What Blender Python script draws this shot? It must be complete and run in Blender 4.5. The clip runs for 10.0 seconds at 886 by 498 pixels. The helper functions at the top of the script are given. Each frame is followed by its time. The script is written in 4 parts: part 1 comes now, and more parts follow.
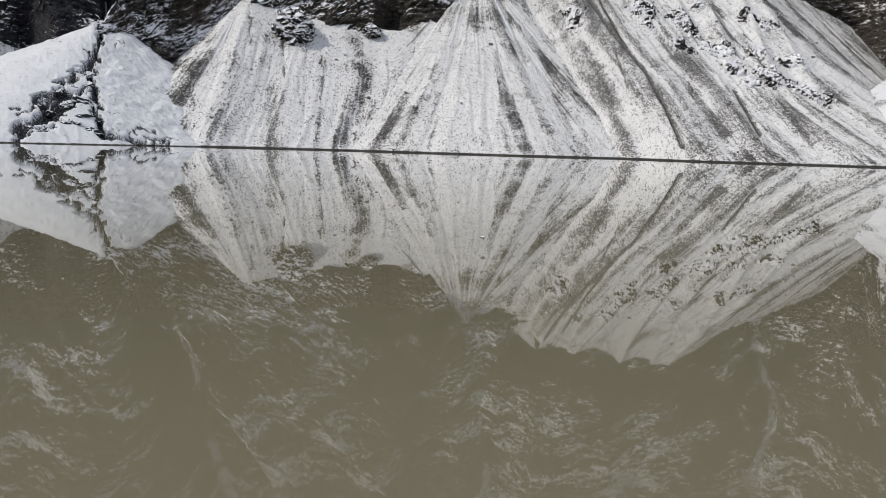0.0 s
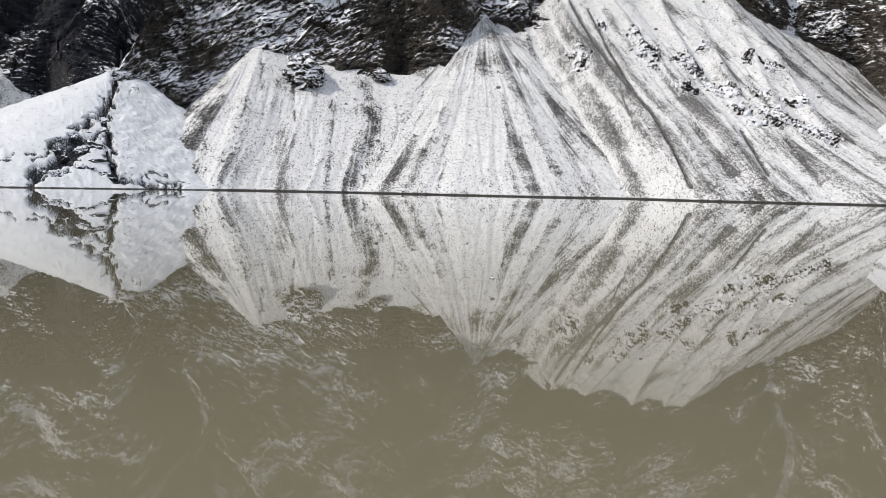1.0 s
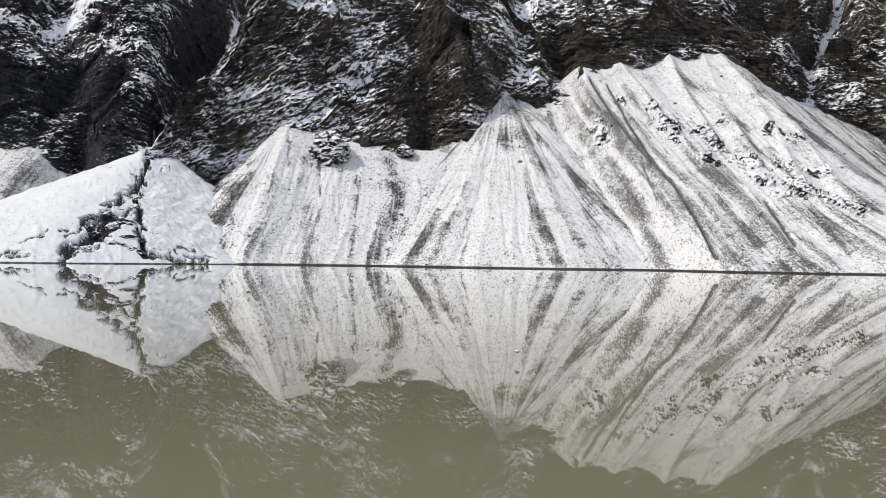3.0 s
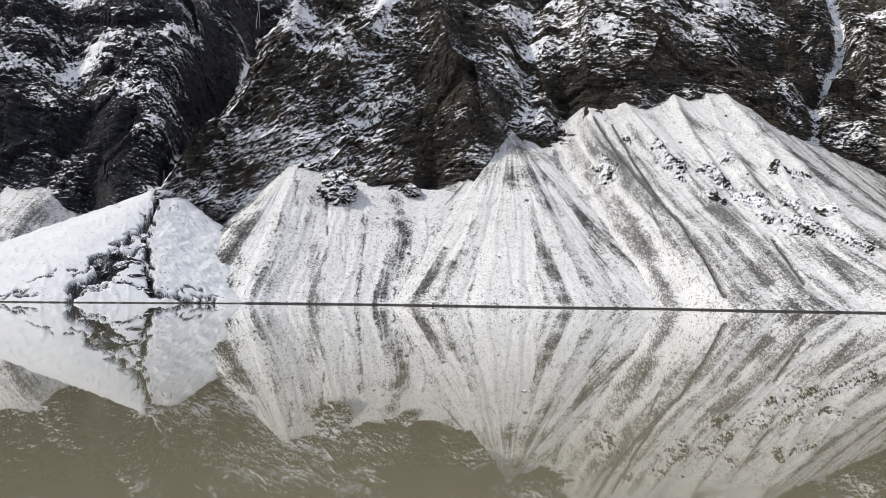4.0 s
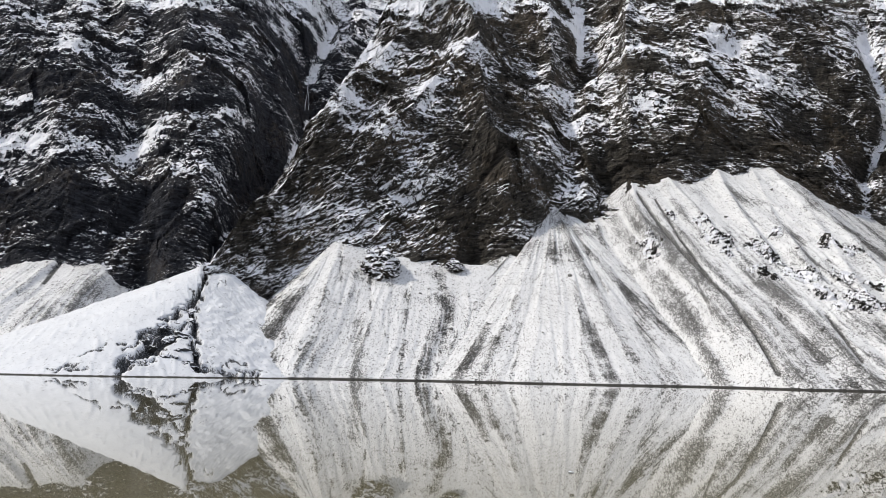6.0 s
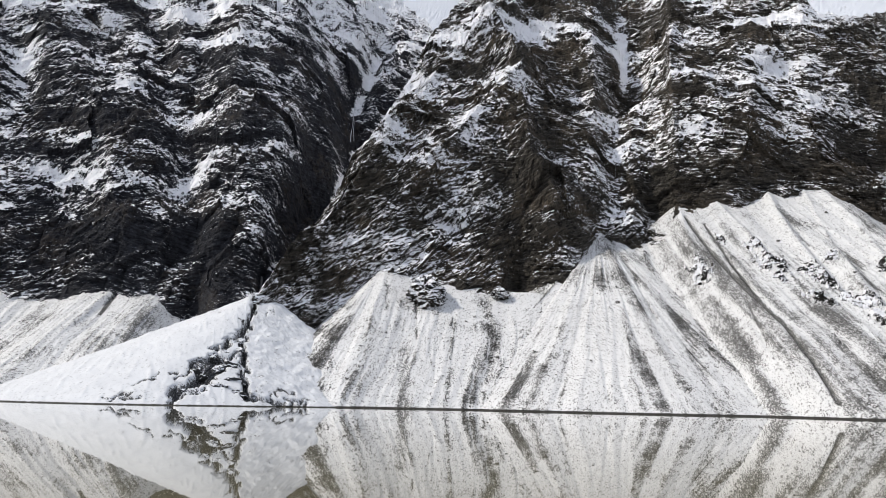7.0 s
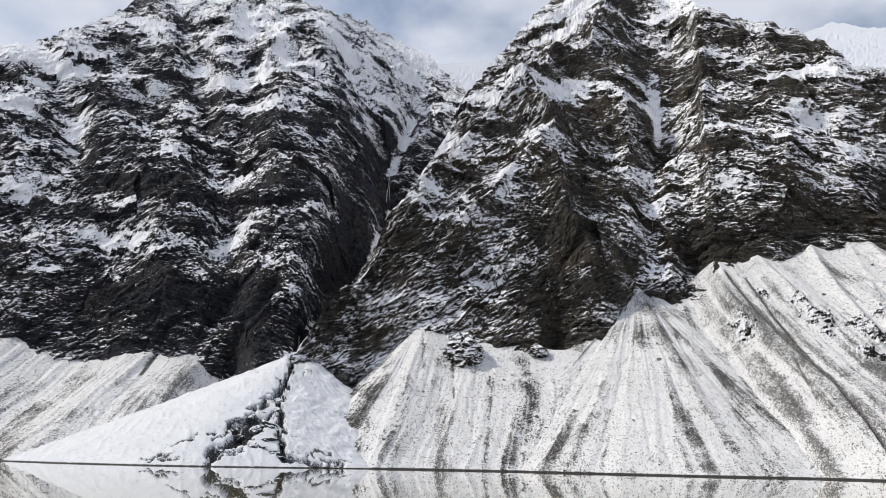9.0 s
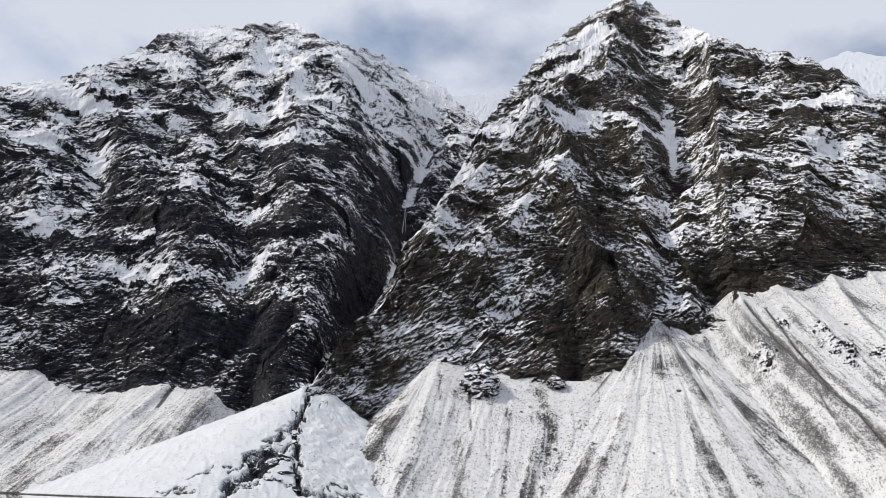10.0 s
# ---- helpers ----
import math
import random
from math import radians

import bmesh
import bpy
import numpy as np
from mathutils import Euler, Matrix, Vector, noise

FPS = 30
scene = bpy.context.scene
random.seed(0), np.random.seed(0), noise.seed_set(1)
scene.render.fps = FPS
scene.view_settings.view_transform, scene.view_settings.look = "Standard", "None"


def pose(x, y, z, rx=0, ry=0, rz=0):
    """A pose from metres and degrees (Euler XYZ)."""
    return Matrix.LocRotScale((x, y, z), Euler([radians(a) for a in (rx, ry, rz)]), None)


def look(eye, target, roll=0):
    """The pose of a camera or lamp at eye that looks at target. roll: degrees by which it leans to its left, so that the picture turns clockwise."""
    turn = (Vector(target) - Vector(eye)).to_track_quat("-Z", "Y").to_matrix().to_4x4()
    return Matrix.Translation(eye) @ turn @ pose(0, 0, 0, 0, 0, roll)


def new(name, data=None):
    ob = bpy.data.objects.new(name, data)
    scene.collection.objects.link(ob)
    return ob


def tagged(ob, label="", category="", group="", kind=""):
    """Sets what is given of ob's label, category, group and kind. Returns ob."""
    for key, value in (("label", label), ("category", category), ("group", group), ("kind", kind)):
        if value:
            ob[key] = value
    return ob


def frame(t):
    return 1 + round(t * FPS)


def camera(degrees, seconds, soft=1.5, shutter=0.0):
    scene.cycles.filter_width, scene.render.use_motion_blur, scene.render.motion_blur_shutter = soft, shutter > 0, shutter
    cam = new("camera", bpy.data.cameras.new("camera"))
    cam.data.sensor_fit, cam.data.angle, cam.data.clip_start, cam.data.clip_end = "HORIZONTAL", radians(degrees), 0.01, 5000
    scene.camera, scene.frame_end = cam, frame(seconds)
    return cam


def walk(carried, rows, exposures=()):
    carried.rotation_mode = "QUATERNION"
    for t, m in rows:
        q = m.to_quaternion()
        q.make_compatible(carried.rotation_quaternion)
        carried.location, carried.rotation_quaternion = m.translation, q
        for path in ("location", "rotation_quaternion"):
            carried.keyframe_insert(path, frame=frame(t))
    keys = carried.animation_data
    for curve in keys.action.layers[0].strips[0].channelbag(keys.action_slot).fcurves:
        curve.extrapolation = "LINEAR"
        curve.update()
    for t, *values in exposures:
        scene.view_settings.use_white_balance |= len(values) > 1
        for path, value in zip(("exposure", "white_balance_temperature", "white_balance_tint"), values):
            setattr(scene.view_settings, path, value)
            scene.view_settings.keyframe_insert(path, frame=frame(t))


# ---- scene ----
# ---------------------------------------------------------------- camera
# The camera stands on the shore and turns where it is: seconds, yaw, pitch, lean.
EYE = 2.9
LENS = 62.28
TURNS = [
    (0.0, -0.009, -8.053, -1.718),
    (0.5, 0.321, -6.525, -1.377),
    (1.0, 0.804, -4.862, -1.291),
    (1.5, 1.320, -3.458, -1.131),
    (2.0, 1.792, -1.956, -1.026),
    (3.3, 2.925, 1.621, -0.855),
    (3.5, 3.007, 2.215, -0.839),
    (4.0, 3.322, 3.799, -0.822),
    (4.5, 3.475, 5.359, -1.005),
    (5.0, 3.557, 7.155, -1.096),
    (5.2, 3.647, 7.831, -1.116),
    (6.3, 8.089, 10.143, -1.150),
    (6.5, 8.732, 10.548, -1.104),
    (7.0, 10.410, 11.715, -1.211),
    (7.5, 11.480, 12.748, -1.315),
    (8.0, 11.974, 13.784, -1.270),
    (8.5, 12.566, 14.935, -1.216),
    (9.0, 13.407, 16.153, -1.243),
    (9.5, 14.278, 17.633, -1.287),
    (10.0, 14.778, 18.532, -1.375),
]
cam = camera(LENS, 10.0, 0.5)
walk(cam, [(t, pose(0, 0, EYE, 0, 0, yaw) @ pose(0, 0, 0, 90 + pitch) @ pose(0, 0, 0, 0, 0, -lean)) for t, yaw, pitch, lean in TURNS],
     [(0.0, -0.42), (1.0, -0.12), (2.0, -0.02), (3.5, -0.08), (7.0, -0.11), (10.0, -0.16)])

# ---------------------------------------------------------------- light
SUN_AZ, SUN_EL = -102.0, 46.0        # degrees from straight ahead (minus: to the left), and up
sun_data = bpy.data.lights.new("sun", "SUN")
sun_data.energy, sun_data.angle, sun_data.color = 3.3, radians(0.8), (1.0, 0.935, 0.825)
sun = new("sun", sun_data)
sun_dir = Vector((math.sin(radians(SUN_AZ)) * math.cos(radians(SUN_EL)), math.cos(radians(SUN_AZ)) * math.cos(radians(SUN_EL)), math.sin(radians(SUN_EL))))
sun.matrix_world = look(tuple(sun_dir * 900), (0, 0, 0))

world = bpy.data.worlds.new("sky")
scene.world = world
world.use_nodes = True
wt = world.node_tree
wt.nodes.clear()
w_out = wt.nodes.new("ShaderNodeOutputWorld")
w_bg = wt.nodes.new("ShaderNodeBackground")
w_sky = wt.nodes.new("ShaderNodeTexSky")
w_sky.sky_type, w_sky.sun_disc = "NISHITA", False
w_sky.sun_elevation, w_sky.sun_rotation = radians(SUN_EL), radians(SUN_AZ)
w_gain = wt.nodes.new("ShaderNodeVectorMath")
w_gain.operation = "SCALE"
w_gain.inputs["Scale"].default_value = 0.14
w_co = wt.nodes.new("ShaderNodeTexCoord")
w_map = wt.nodes.new("ShaderNodeMapping")
w_map.inputs["Scale"].default_value = (1.0, 1.0, 1.6)
w_map.inputs["Location"].default_value = (0.9, 0.2, 0.45)
w_noise = wt.nodes.new("ShaderNodeTexNoise")
w_noise.inputs["Scale"].default_value, w_noise.inputs["Detail"].default_value, w_noise.inputs["Roughness"].default_value = 3.2, 6.0, 0.5
w_ramp = wt.nodes.new("ShaderNodeMapRange")
w_ramp.inputs["From Min"].default_value, w_ramp.inputs["From Max"].default_value = 0.32, 0.52
w_tone = wt.nodes.new("ShaderNodeMapRange")
w_tone.inputs["To Min"].default_value, w_tone.inputs["To Max"].default_value = 0.76, 0.92
w_noise2 = wt.nodes.new("ShaderNodeTexNoise")
w_noise2.inputs["Scale"].default_value, w_noise2.inputs["Detail"].default_value = 2.3, 5.0
w_cloud = wt.nodes.new("ShaderNodeVectorMath")
w_cloud.operation = "SCALE"
w_cloud.inputs[0].default_value = (0.90, 0.95, 1.08)
w_mix = wt.nodes.new("ShaderNodeMix")
w_mix.data_type = "RGBA"
for a, b in ((w_co.outputs["Generated"], w_map.inputs["Vector"]), (w_map.outputs["Vector"], w_noise.inputs["Vector"]), (w_map.outputs["Vector"], w_noise2.inputs["Vector"]),
             (w_noise.outputs["Fac"], w_ramp.inputs["Value"]), (w_noise2.outputs["Fac"], w_tone.inputs["Value"]), (w_tone.outputs["Result"], w_cloud.inputs["Scale"]),
             (w_sky.outputs["Color"], w_gain.inputs[0]), (w_ramp.outputs["Result"], w_mix.inputs["Factor"]), (w_gain.outputs["Vector"], w_mix.inputs["A"]),
             (w_cloud.outputs["Vector"], w_mix.inputs["B"]), (w_mix.outputs["Result"], w_bg.inputs["Color"]), (w_bg.outputs["Background"], w_out.inputs["Surface"])):
    wt.links.new(a, b)


# ---------------------------------------------------------------- arithmetic
def perlin(x, y, z, seed=0):
    """Gradient noise on arrays, about -1 to 1."""
    x, y, z = np.broadcast_arrays(np.asarray(x, float), np.asarray(y, float), np.asarray(z, float))
    xi, yi, zi = np.floor(x).astype(np.int64), np.floor(y).astype(np.int64), np.floor(z).astype(np.int64)
    xf, yf, zf = x - xi, y - yi, z - zi
    u, v, w = (f * f * f * (f * (f * 6 - 15) + 10) for f in (xf, yf, zf))
    total = 0.0
    for dx in (0, 1):
        for dy in (0, 1):
            for dz in (0, 1):
                h = ((xi + dx) * 374761393 + (yi + dy) * 668265263 + (zi + dz) * 2147483647 + seed * 1274126177) & 0xFFFFFFFF
                h = ((h ^ (h >> 13)) * 1103515245) & 0xFFFFFFFF
                h = (h ^ (h >> 16)) & 0xFFFFFFFF
                gx, gy, gz = (h & 1023) / 511.5 - 1, ((h >> 10) & 1023) / 511.5 - 1, ((h >> 20) & 1023) / 511.5 - 1
                total = total + (u if dx else 1 - u) * (v if dy else 1 - v) * (w if dz else 1 - w) * (gx * (xf - dx) + gy * (yf - dy) + gz * (zf - dz))
    return total * 1.5


def fbm(x, y, z, octaves, seed=0, gain=0.5):
    total, amp = 0.0, 1.0
    for k in range(octaves):
        total = total + amp * perlin(x * 2 ** k, y * 2 ** k, z * 2 ** k, seed + 17 * k)
        amp *= gain
    return total


def ridged(x, y, z, octaves, seed=0, gain=0.5):
    total, amp = 0.0, 1.0
    for k in range(octaves):
        total = total + amp * (1 - 2.2 * np.abs(perlin(x * 2 ** k, y * 2 ** k, z * 2 ** k, seed + 17 * k)))
        amp *= gain
    return total


def facets(x, y, z, seed=0):
    """Broken blocks: space is cut into cells, each a plane of its own tilt and height, about -1 to 1."""
    x, y, z = (np.asarray(v, np.float32) for v in np.broadcast_arrays(x, y, z))
    xi, yi, zi = (np.floor(v).astype(np.int32) for v in (x, y, z))
    best = np.full(x.shape, 9.0, np.float32)
    value = np.zeros(x.shape, np.float32)
    for dx in (-1, 0, 1):
        for dy in (-1, 0, 1):
            for dz in (-1, 0, 1):
                h = (xi + dx).astype(np.uint32) * np.uint32(374761393) + (yi + dy).astype(np.uint32) * np.uint32(668265263) + (zi + dz).astype(np.uint32) * np.uint32(2246822519) + np.uint32((seed * 974711) % 2 ** 31)
                h = (h ^ (h >> np.uint32(13))) * np.uint32(1103515245)
                h = h ^ (h >> np.uint32(15))
                g = (h * np.uint32(2654435761)) ^ (h >> np.uint32(7))
                a, b, c = ((h >> np.uint32(k) & np.uint32(1023)).astype(np.float32) / 1023 for k in (0, 10, 20))
                ox, oy, oz = x - xi - dx - a, y - yi - dy - b, z - zi - dz - c
                d = ox * ox + oy * oy + oz * oz
                closer = d < best
                p, q, r = ((g >> np.uint32(k) & np.uint32(1023)).astype(np.float32) / 511.5 - 1 for k in (0, 10, 20))
                best = np.where(closer, d, best)
                value = np.where(closer, 0.45 * p + 0.9 * (q * (ox + oy) + r * oz), value)
    return value.astype(float)


def step(lo, hi, v):
    t = np.clip((v - lo) / (hi - lo), 0, 1)
    return t * t * (3 - 2 * t)


def knots(pairs, at):
    return np.interp(at, [p[0] for p in pairs], [p[1] for p in pairs])


def near_line(az, el, line):
    """Distance in degrees from (az, el) to a polyline, and how far along it (0 to 1)."""
    best, along = np.full(np.broadcast(az, el).shape, 1e9), np.zeros(np.broadcast(az, el).shape)
    n = len(line) - 1
    for k in range(n):
        (ax, ay), (bx, by) = line[k], line[k + 1]
        dx, dy = bx - ax, by - ay
        t = np.clip(((az - ax) * dx + (el - ay) * dy) / (dx * dx + dy * dy), 0, 1)
        d = np.hypot(az - ax - t * dx, el - ay - t * dy)
        closer = d < best
        best, along = np.where(closer, d, best), np.where(closer, (k + t) / n, along)
    return best, along


def place(az, el, r):
    """The point at azimuth az (right of straight ahead), elevation el, and horizontal range r from the eye."""
    a = np.radians(az)
    return np.stack([r * np.sin(a), r * np.cos(a), EYE + r * np.tan(np.radians(el))], -1)


def seen(p):
    """Azimuth and elevation of points from the eye, in degrees."""
    r = np.hypot(p[..., 0], p[..., 1])
    return np.degrees(np.arctan2(p[..., 0], p[..., 1])), np.degrees(np.arctan2(p[..., 2] - EYE, r))


# ---------------------------------------------------------------- meshes
def grid_mesh(name, points, smooth=False, flip=False, **values):
    """A sheet of quads through an (n, m, 3) array of points, with point attributes."""
    n, m = points.shape[:2]
    idx = np.arange(n * m).reshape(n, m)
    quads = np.stack([idx[:-1, :-1], idx[1:, :-1], idx[1:, 1:], idx[:-1, 1:]], -1).reshape(-1, 4)
    if flip:
        quads = quads[:, ::-1]
    return raw_mesh(name, points.reshape(-1, 3), quads, smooth, **values)


def raw_mesh(name, verts, faces, smooth=False, **values):
    me = bpy.data.meshes.new(name)
    k = faces.shape[1]
    me.vertices.add(len(verts))
    me.vertices.foreach_set("co", np.ascontiguousarray(verts, dtype=np.float32).ravel())
    me.loops.add(faces.size)
    me.loops.foreach_set("vertex_index", np.ascontiguousarray(faces, dtype=np.int32).ravel())
    me.polygons.add(len(faces))
    me.polygons.foreach_set("loop_start", np.arange(0, faces.size, k, dtype=np.int32))
    me.polygons.foreach_set("use_smooth", np.full(len(faces), smooth))
    for key, v in values.items():
        at = me.attributes.new(key, "FLOAT", "POINT")
        at.data.foreach_set("value", np.ascontiguousarray(v, dtype=np.float32).ravel())
    me.update(calc_edges=True)
    me.validate()
    return me


def mesh_thing(name, me, material, parent=None, label=""):
    ob = new(name, me)
    me.materials.append(material)
    ob.parent = parent
    if label:
        tagged(ob, label)
    return ob


# ---------------------------------------------------------------- materials
class Nodes:
    """Short hand for building a node material."""

    def __init__(self, name):
        self.mat = bpy.data.materials.new(name)
        self.mat.use_nodes = True
        self.t = self.mat.node_tree
        self.bsdf = self.t.nodes["Principled BSDF"]
        self.pos = self.add("ShaderNodeNewGeometry").outputs["Position"]

    def add(self, kind):
        return self.t.nodes.new(kind)

    def put(self, value, socket):
        if isinstance(value, bpy.types.NodeSocket):
            self.t.links.new(value, socket)
        else:
            socket.default_value = value

    def math(self, op, a, b=0.0, c=0.0, clamp=False):
        n = self.add("ShaderNodeMath")
        n.operation, n.use_clamp = op, clamp
        for v, s in zip((a, b, c), n.inputs):
            self.put(v, s)
        return n.outputs[0]

    def noise(self, scale, detail=4.0, rough=0.55, stretch=(1, 1, 1), turn=(0, 0, 0), distort=0.0):
        m = self.add("ShaderNodeMapping")
        m.vector_type = "TEXTURE"            # turns first, then stretches
        m.inputs["Scale"].default_value = [1 / v for v in stretch]
        m.inputs["Rotation"].default_value = turn
        self.put(self.pos, m.inputs["Vector"])
        n = self.add("ShaderNodeTexNoise")
        n.inputs["Scale"].default_value, n.inputs["Detail"].default_value, n.inputs["Roughness"].default_value = scale, detail, rough
        n.inputs["Distortion"].default_value = distort
        self.put(m.outputs["Vector"], n.inputs["Vector"])
        return n.outputs["Fac"]

    def cells(self, scale, stretch=(1, 1, 1)):
        """Random value of the cell, and the distance to its middle."""
        n = self.add("ShaderNodeTexVoronoi")
        n.inputs["Scale"].default_value = scale
        m = self.add("ShaderNodeMapping")
        m.inputs["Scale"].default_value = stretch
        self.put(self.pos, m.inputs["Vector"])
        self.put(m.outputs["Vector"], n.inputs["Vector"])
        sep = self.add("ShaderNodeSeparateColor")
        self.put(n.outputs["Color"], sep.inputs[0])
        return sep.outputs[0], n.outputs["Distance"], sep.outputs[1]

    def attr(self, name):
        n = self.add("ShaderNodeAttribute")
        n.attribute_name = name
        return n.outputs["Fac"]

    def span(self, v, lo, hi, a=0.0, b=1.0):
        n = self.add("ShaderNodeMapRange")
        n.interpolation_type = "SMOOTHSTEP"
        for key, value in (("Value", v), ("From Min", lo), ("From Max", hi), ("To Min", a), ("To Max", b)):
            self.put(value, n.inputs[key])
        return n.outputs["Result"]

    def mix(self, fac, a, b):
        n = self.add("ShaderNodeMix")
        n.data_type = "RGBA"
        self.put(fac, n.inputs["Factor"])
        for v, s in ((a, n.inputs["A"]), (b, n.inputs["B"])):
            self.put(v if isinstance(v, bpy.types.NodeSocket) else (*v, 1.0), s)
        return n.outputs["Result"]

    def blend(self, fac, a, b):
        n = self.add("ShaderNodeMix")
        for v, s in zip((fac, a, b), (n.inputs[0], n.inputs[2], n.inputs[3])):
            self.put(v, s)
        return n.outputs[0]

    def axis(self, vector, k):
        n = self.add("ShaderNodeSeparateXYZ")
        self.put(vector, n.inputs[0])
        return n.outputs[k]

    def normal_z(self):
        return self.axis(self.add("ShaderNodeNewGeometry").outputs["Normal"], 2)

    def bump(self, height, distance, strength=1.0):
        n = self.add("ShaderNodeBump")
        n.inputs["Distance"].default_value = distance
        self.put(strength, n.inputs["Strength"])
        self.put(height, n.inputs["Height"])
        self.put(n.outputs["Normal"], self.bsdf.inputs["Normal"])

    def done(self, color, roughness, **more):
        self.put(color, self.bsdf.inputs["Base Color"])
        self.put(roughness, self.bsdf.inputs["Roughness"])
        for key, v in more.items():
            self.put(v, self.bsdf.inputs[key])
        return self.mat


SNOW_WHITE, SNOW_OLD = (0.88, 0.88, 0.905), (0.81, 0.82, 0.855)


def rock_material(name, dark, light, rust, dips, snow_shift=0.0, old=SNOW_OLD, fresh=SNOW_WHITE):
    """Bedrock with fresh snow on every ledge that is flat enough to hold it."""
    m = Nodes(name)
    broad, grain, fine = m.noise(0.035, 4), m.noise(0.36, 6, 0.70), m.noise(1.7, 4, 0.7)
    # two sets of beds: their dips (rising to the right), and the x where one gives way to the other
    one, two, x0 = dips
    sets = m.span(m.math("MULTIPLY_ADD", m.math("SUBTRACT", m.noise(0.014, 3), 0.5), 420.0, m.axis(m.pos, 0)), x0 - 22, x0 + 22)
    beds = m.blend(sets, m.noise(0.55, 5, 0.66, (0.30, 0.30, 1.7), (0.05, -one, 0)), m.noise(0.55, 5, 0.66, (0.30, 0.30, 1.7), (0.05, -two, 0)))
    seams = m.noise(0.12, 4, 0.62, (0.45, 0.45, 2.0), (0.05, -1.2 * one, 0))
    cracks = m.noise(0.25, 4, 0.65, (2.0, 2.0, 0.35), (0, 0.5 * one, 0.4), 0.6)
    tone = m.mix(m.span(beds, 0.3, 0.72), dark, light)
    tone = m.mix(m.math("MULTIPLY", m.span(broad, 0.45, 0.68), m.span(grain, 0.35, 0.65)), tone, rust)
    tone = m.mix(m.span(cracks, 0.30, 0.46, 0.75, 0.0), tone, tuple(0.4 * v for v in dark))
    tone = m.mix(m.span(fine, 0.60, 0.8, 0.0, 0.5), tone, tuple(min(1, 2.0 * v) for v in light))
    hold = m.math("MULTIPLY_ADD", m.normal_z(), 0.42, 0.10)
    for field, weight in ((grain, 0.55), (fine, 0.5), (beds, 1.45), (seams, 0.2), (cracks, 0.55)):
        hold = m.math("ADD", hold, m.math("MULTIPLY", m.math("SUBTRACT", field, 0.5), weight))
    hold = m.math("ADD", hold, m.math("ADD", m.attr("snow"), snow_shift))
    cover = m.span(hold, 0.42, 0.49)
    dust = m.span(m.math("ADD", hold, m.math("MULTIPLY", m.math("SUBTRACT", m.noise(3.2, 3, 0.6, (0.5, 0.5, 1.6)), 0.5), 1.5)), 0.42, 0.54, 0.0, 0.75)
    cover = m.math("MAXIMUM", cover, dust)
    # short flecks of snow caught on hand-wide ledges
    fleck = m.blend(sets, m.noise(0.85, 4, 0.7, (0.38, 0.38, 1.6), (0.05, -one, 0)), m.noise(0.85, 4, 0.7, (0.38, 0.38, 1.6), (0.05, -two, 0)))
    caught = m.math("MULTIPLY_ADD", m.math("SUBTRACT", fleck, 0.5), 1.7, m.math("MULTIPLY_ADD", m.normal_z(), 0.26, m.math("MULTIPLY", m.attr("snow"), 0.45)))
    cover = m.math("MAXIMUM", cover, m.span(caught, 0.325, 0.40, 0.0, 0.85))
    white = m.mix(m.span(fine, 0.3, 0.7), old, fresh)
    m.bump(m.math("ADD", m.math("MULTIPLY", grain, 2.0), m.math("ADD", m.math("MULTIPLY", fine, 0.6), m.math("ADD", m.math("MULTIPLY", beds, 1.3), cracks))), 1.7, m.math("MULTIPLY_ADD", cover, -0.72, 1.0))
    return m.done(m.mix(cover, tone, white), m.math("MULTIPLY_ADD", cover, -0.15, 0.85), **{"Specular IOR Level": m.math("MULTIPLY_ADD", cover, 0.2, 0.12)})


def scree_material(name, stone_a, stone_b, white=SNOW_WHITE, wet=0.75, relief=1.0):
    """Snow dusted over loose stones; the attribute 'stone' says how many of them lie bare. Wet gravel along the waterline."""
    m = Nodes(name)
    stone = m.attr("stone")
    big, big_d, tint = m.cells(2.4, (1, 0.55, 0.7))
    small, small_d, tint2 = m.cells(5.0, (1, 0.55, 0.7))
    patch = m.noise(0.45, 4, 0.6)
    fine = m.noise(3.0, 4, 0.65)
    amount = m.math("ADD", stone, m.math("MULTIPLY", m.math("SUBTRACT", patch, 0.5), 0.14))
    bare = m.math("MAXIMUM", m.span(m.math("SUBTRACT", amount, big), -0.10, 0.12), m.math("MULTIPLY", m.span(m.math("SUBTRACT", amount, small), -0.08, 0.14), 0.9))
    bare = m.math("MULTIPLY", bare, m.span(fine, 0.30, 0.55, 0.45, 1.0))
    bare = m.math("ADD", m.math("MULTIPLY", bare, 0.84), m.math("MULTIPLY", m.span(amount, 0.05, 0.95), 0.16), clamp=True)
    z = m.axis(m.pos, 2)
    shore = m.span(m.math("ADD", z, m.math("MULTIPLY", m.math("SUBTRACT", patch, 0.5), 0.5)), wet - 0.12, wet + 0.12, 1.0, 0.0)
    grey = m.mix(tint, stone_a, stone_b)
    grey = m.mix(m.span(fine, 0.5, 0.8, 0.0, 0.6), grey, stone_b)
    snow = m.mix(m.span(m.noise(0.12, 4), 0.35, 0.7), white, tuple(1.06 * v for v in white))
    col = m.mix(bare, snow, grey)
    col = m.mix(shore, col, m.mix(tint2, (0.016, 0.015, 0.013), (0.042, 0.039, 0.034)))
    m.bump(m.math("ADD", m.math("MULTIPLY", m.math("SUBTRACT", 1.0, big_d), m.math("ADD", bare, 0.15 * relief)), m.math("MULTIPLY", fine, 0.5 * relief)), 0.32)
    return m.done(col, m.math("MULTIPLY_ADD", shore, -0.15, 0.8), **{"Specular IOR Level": 0.25})


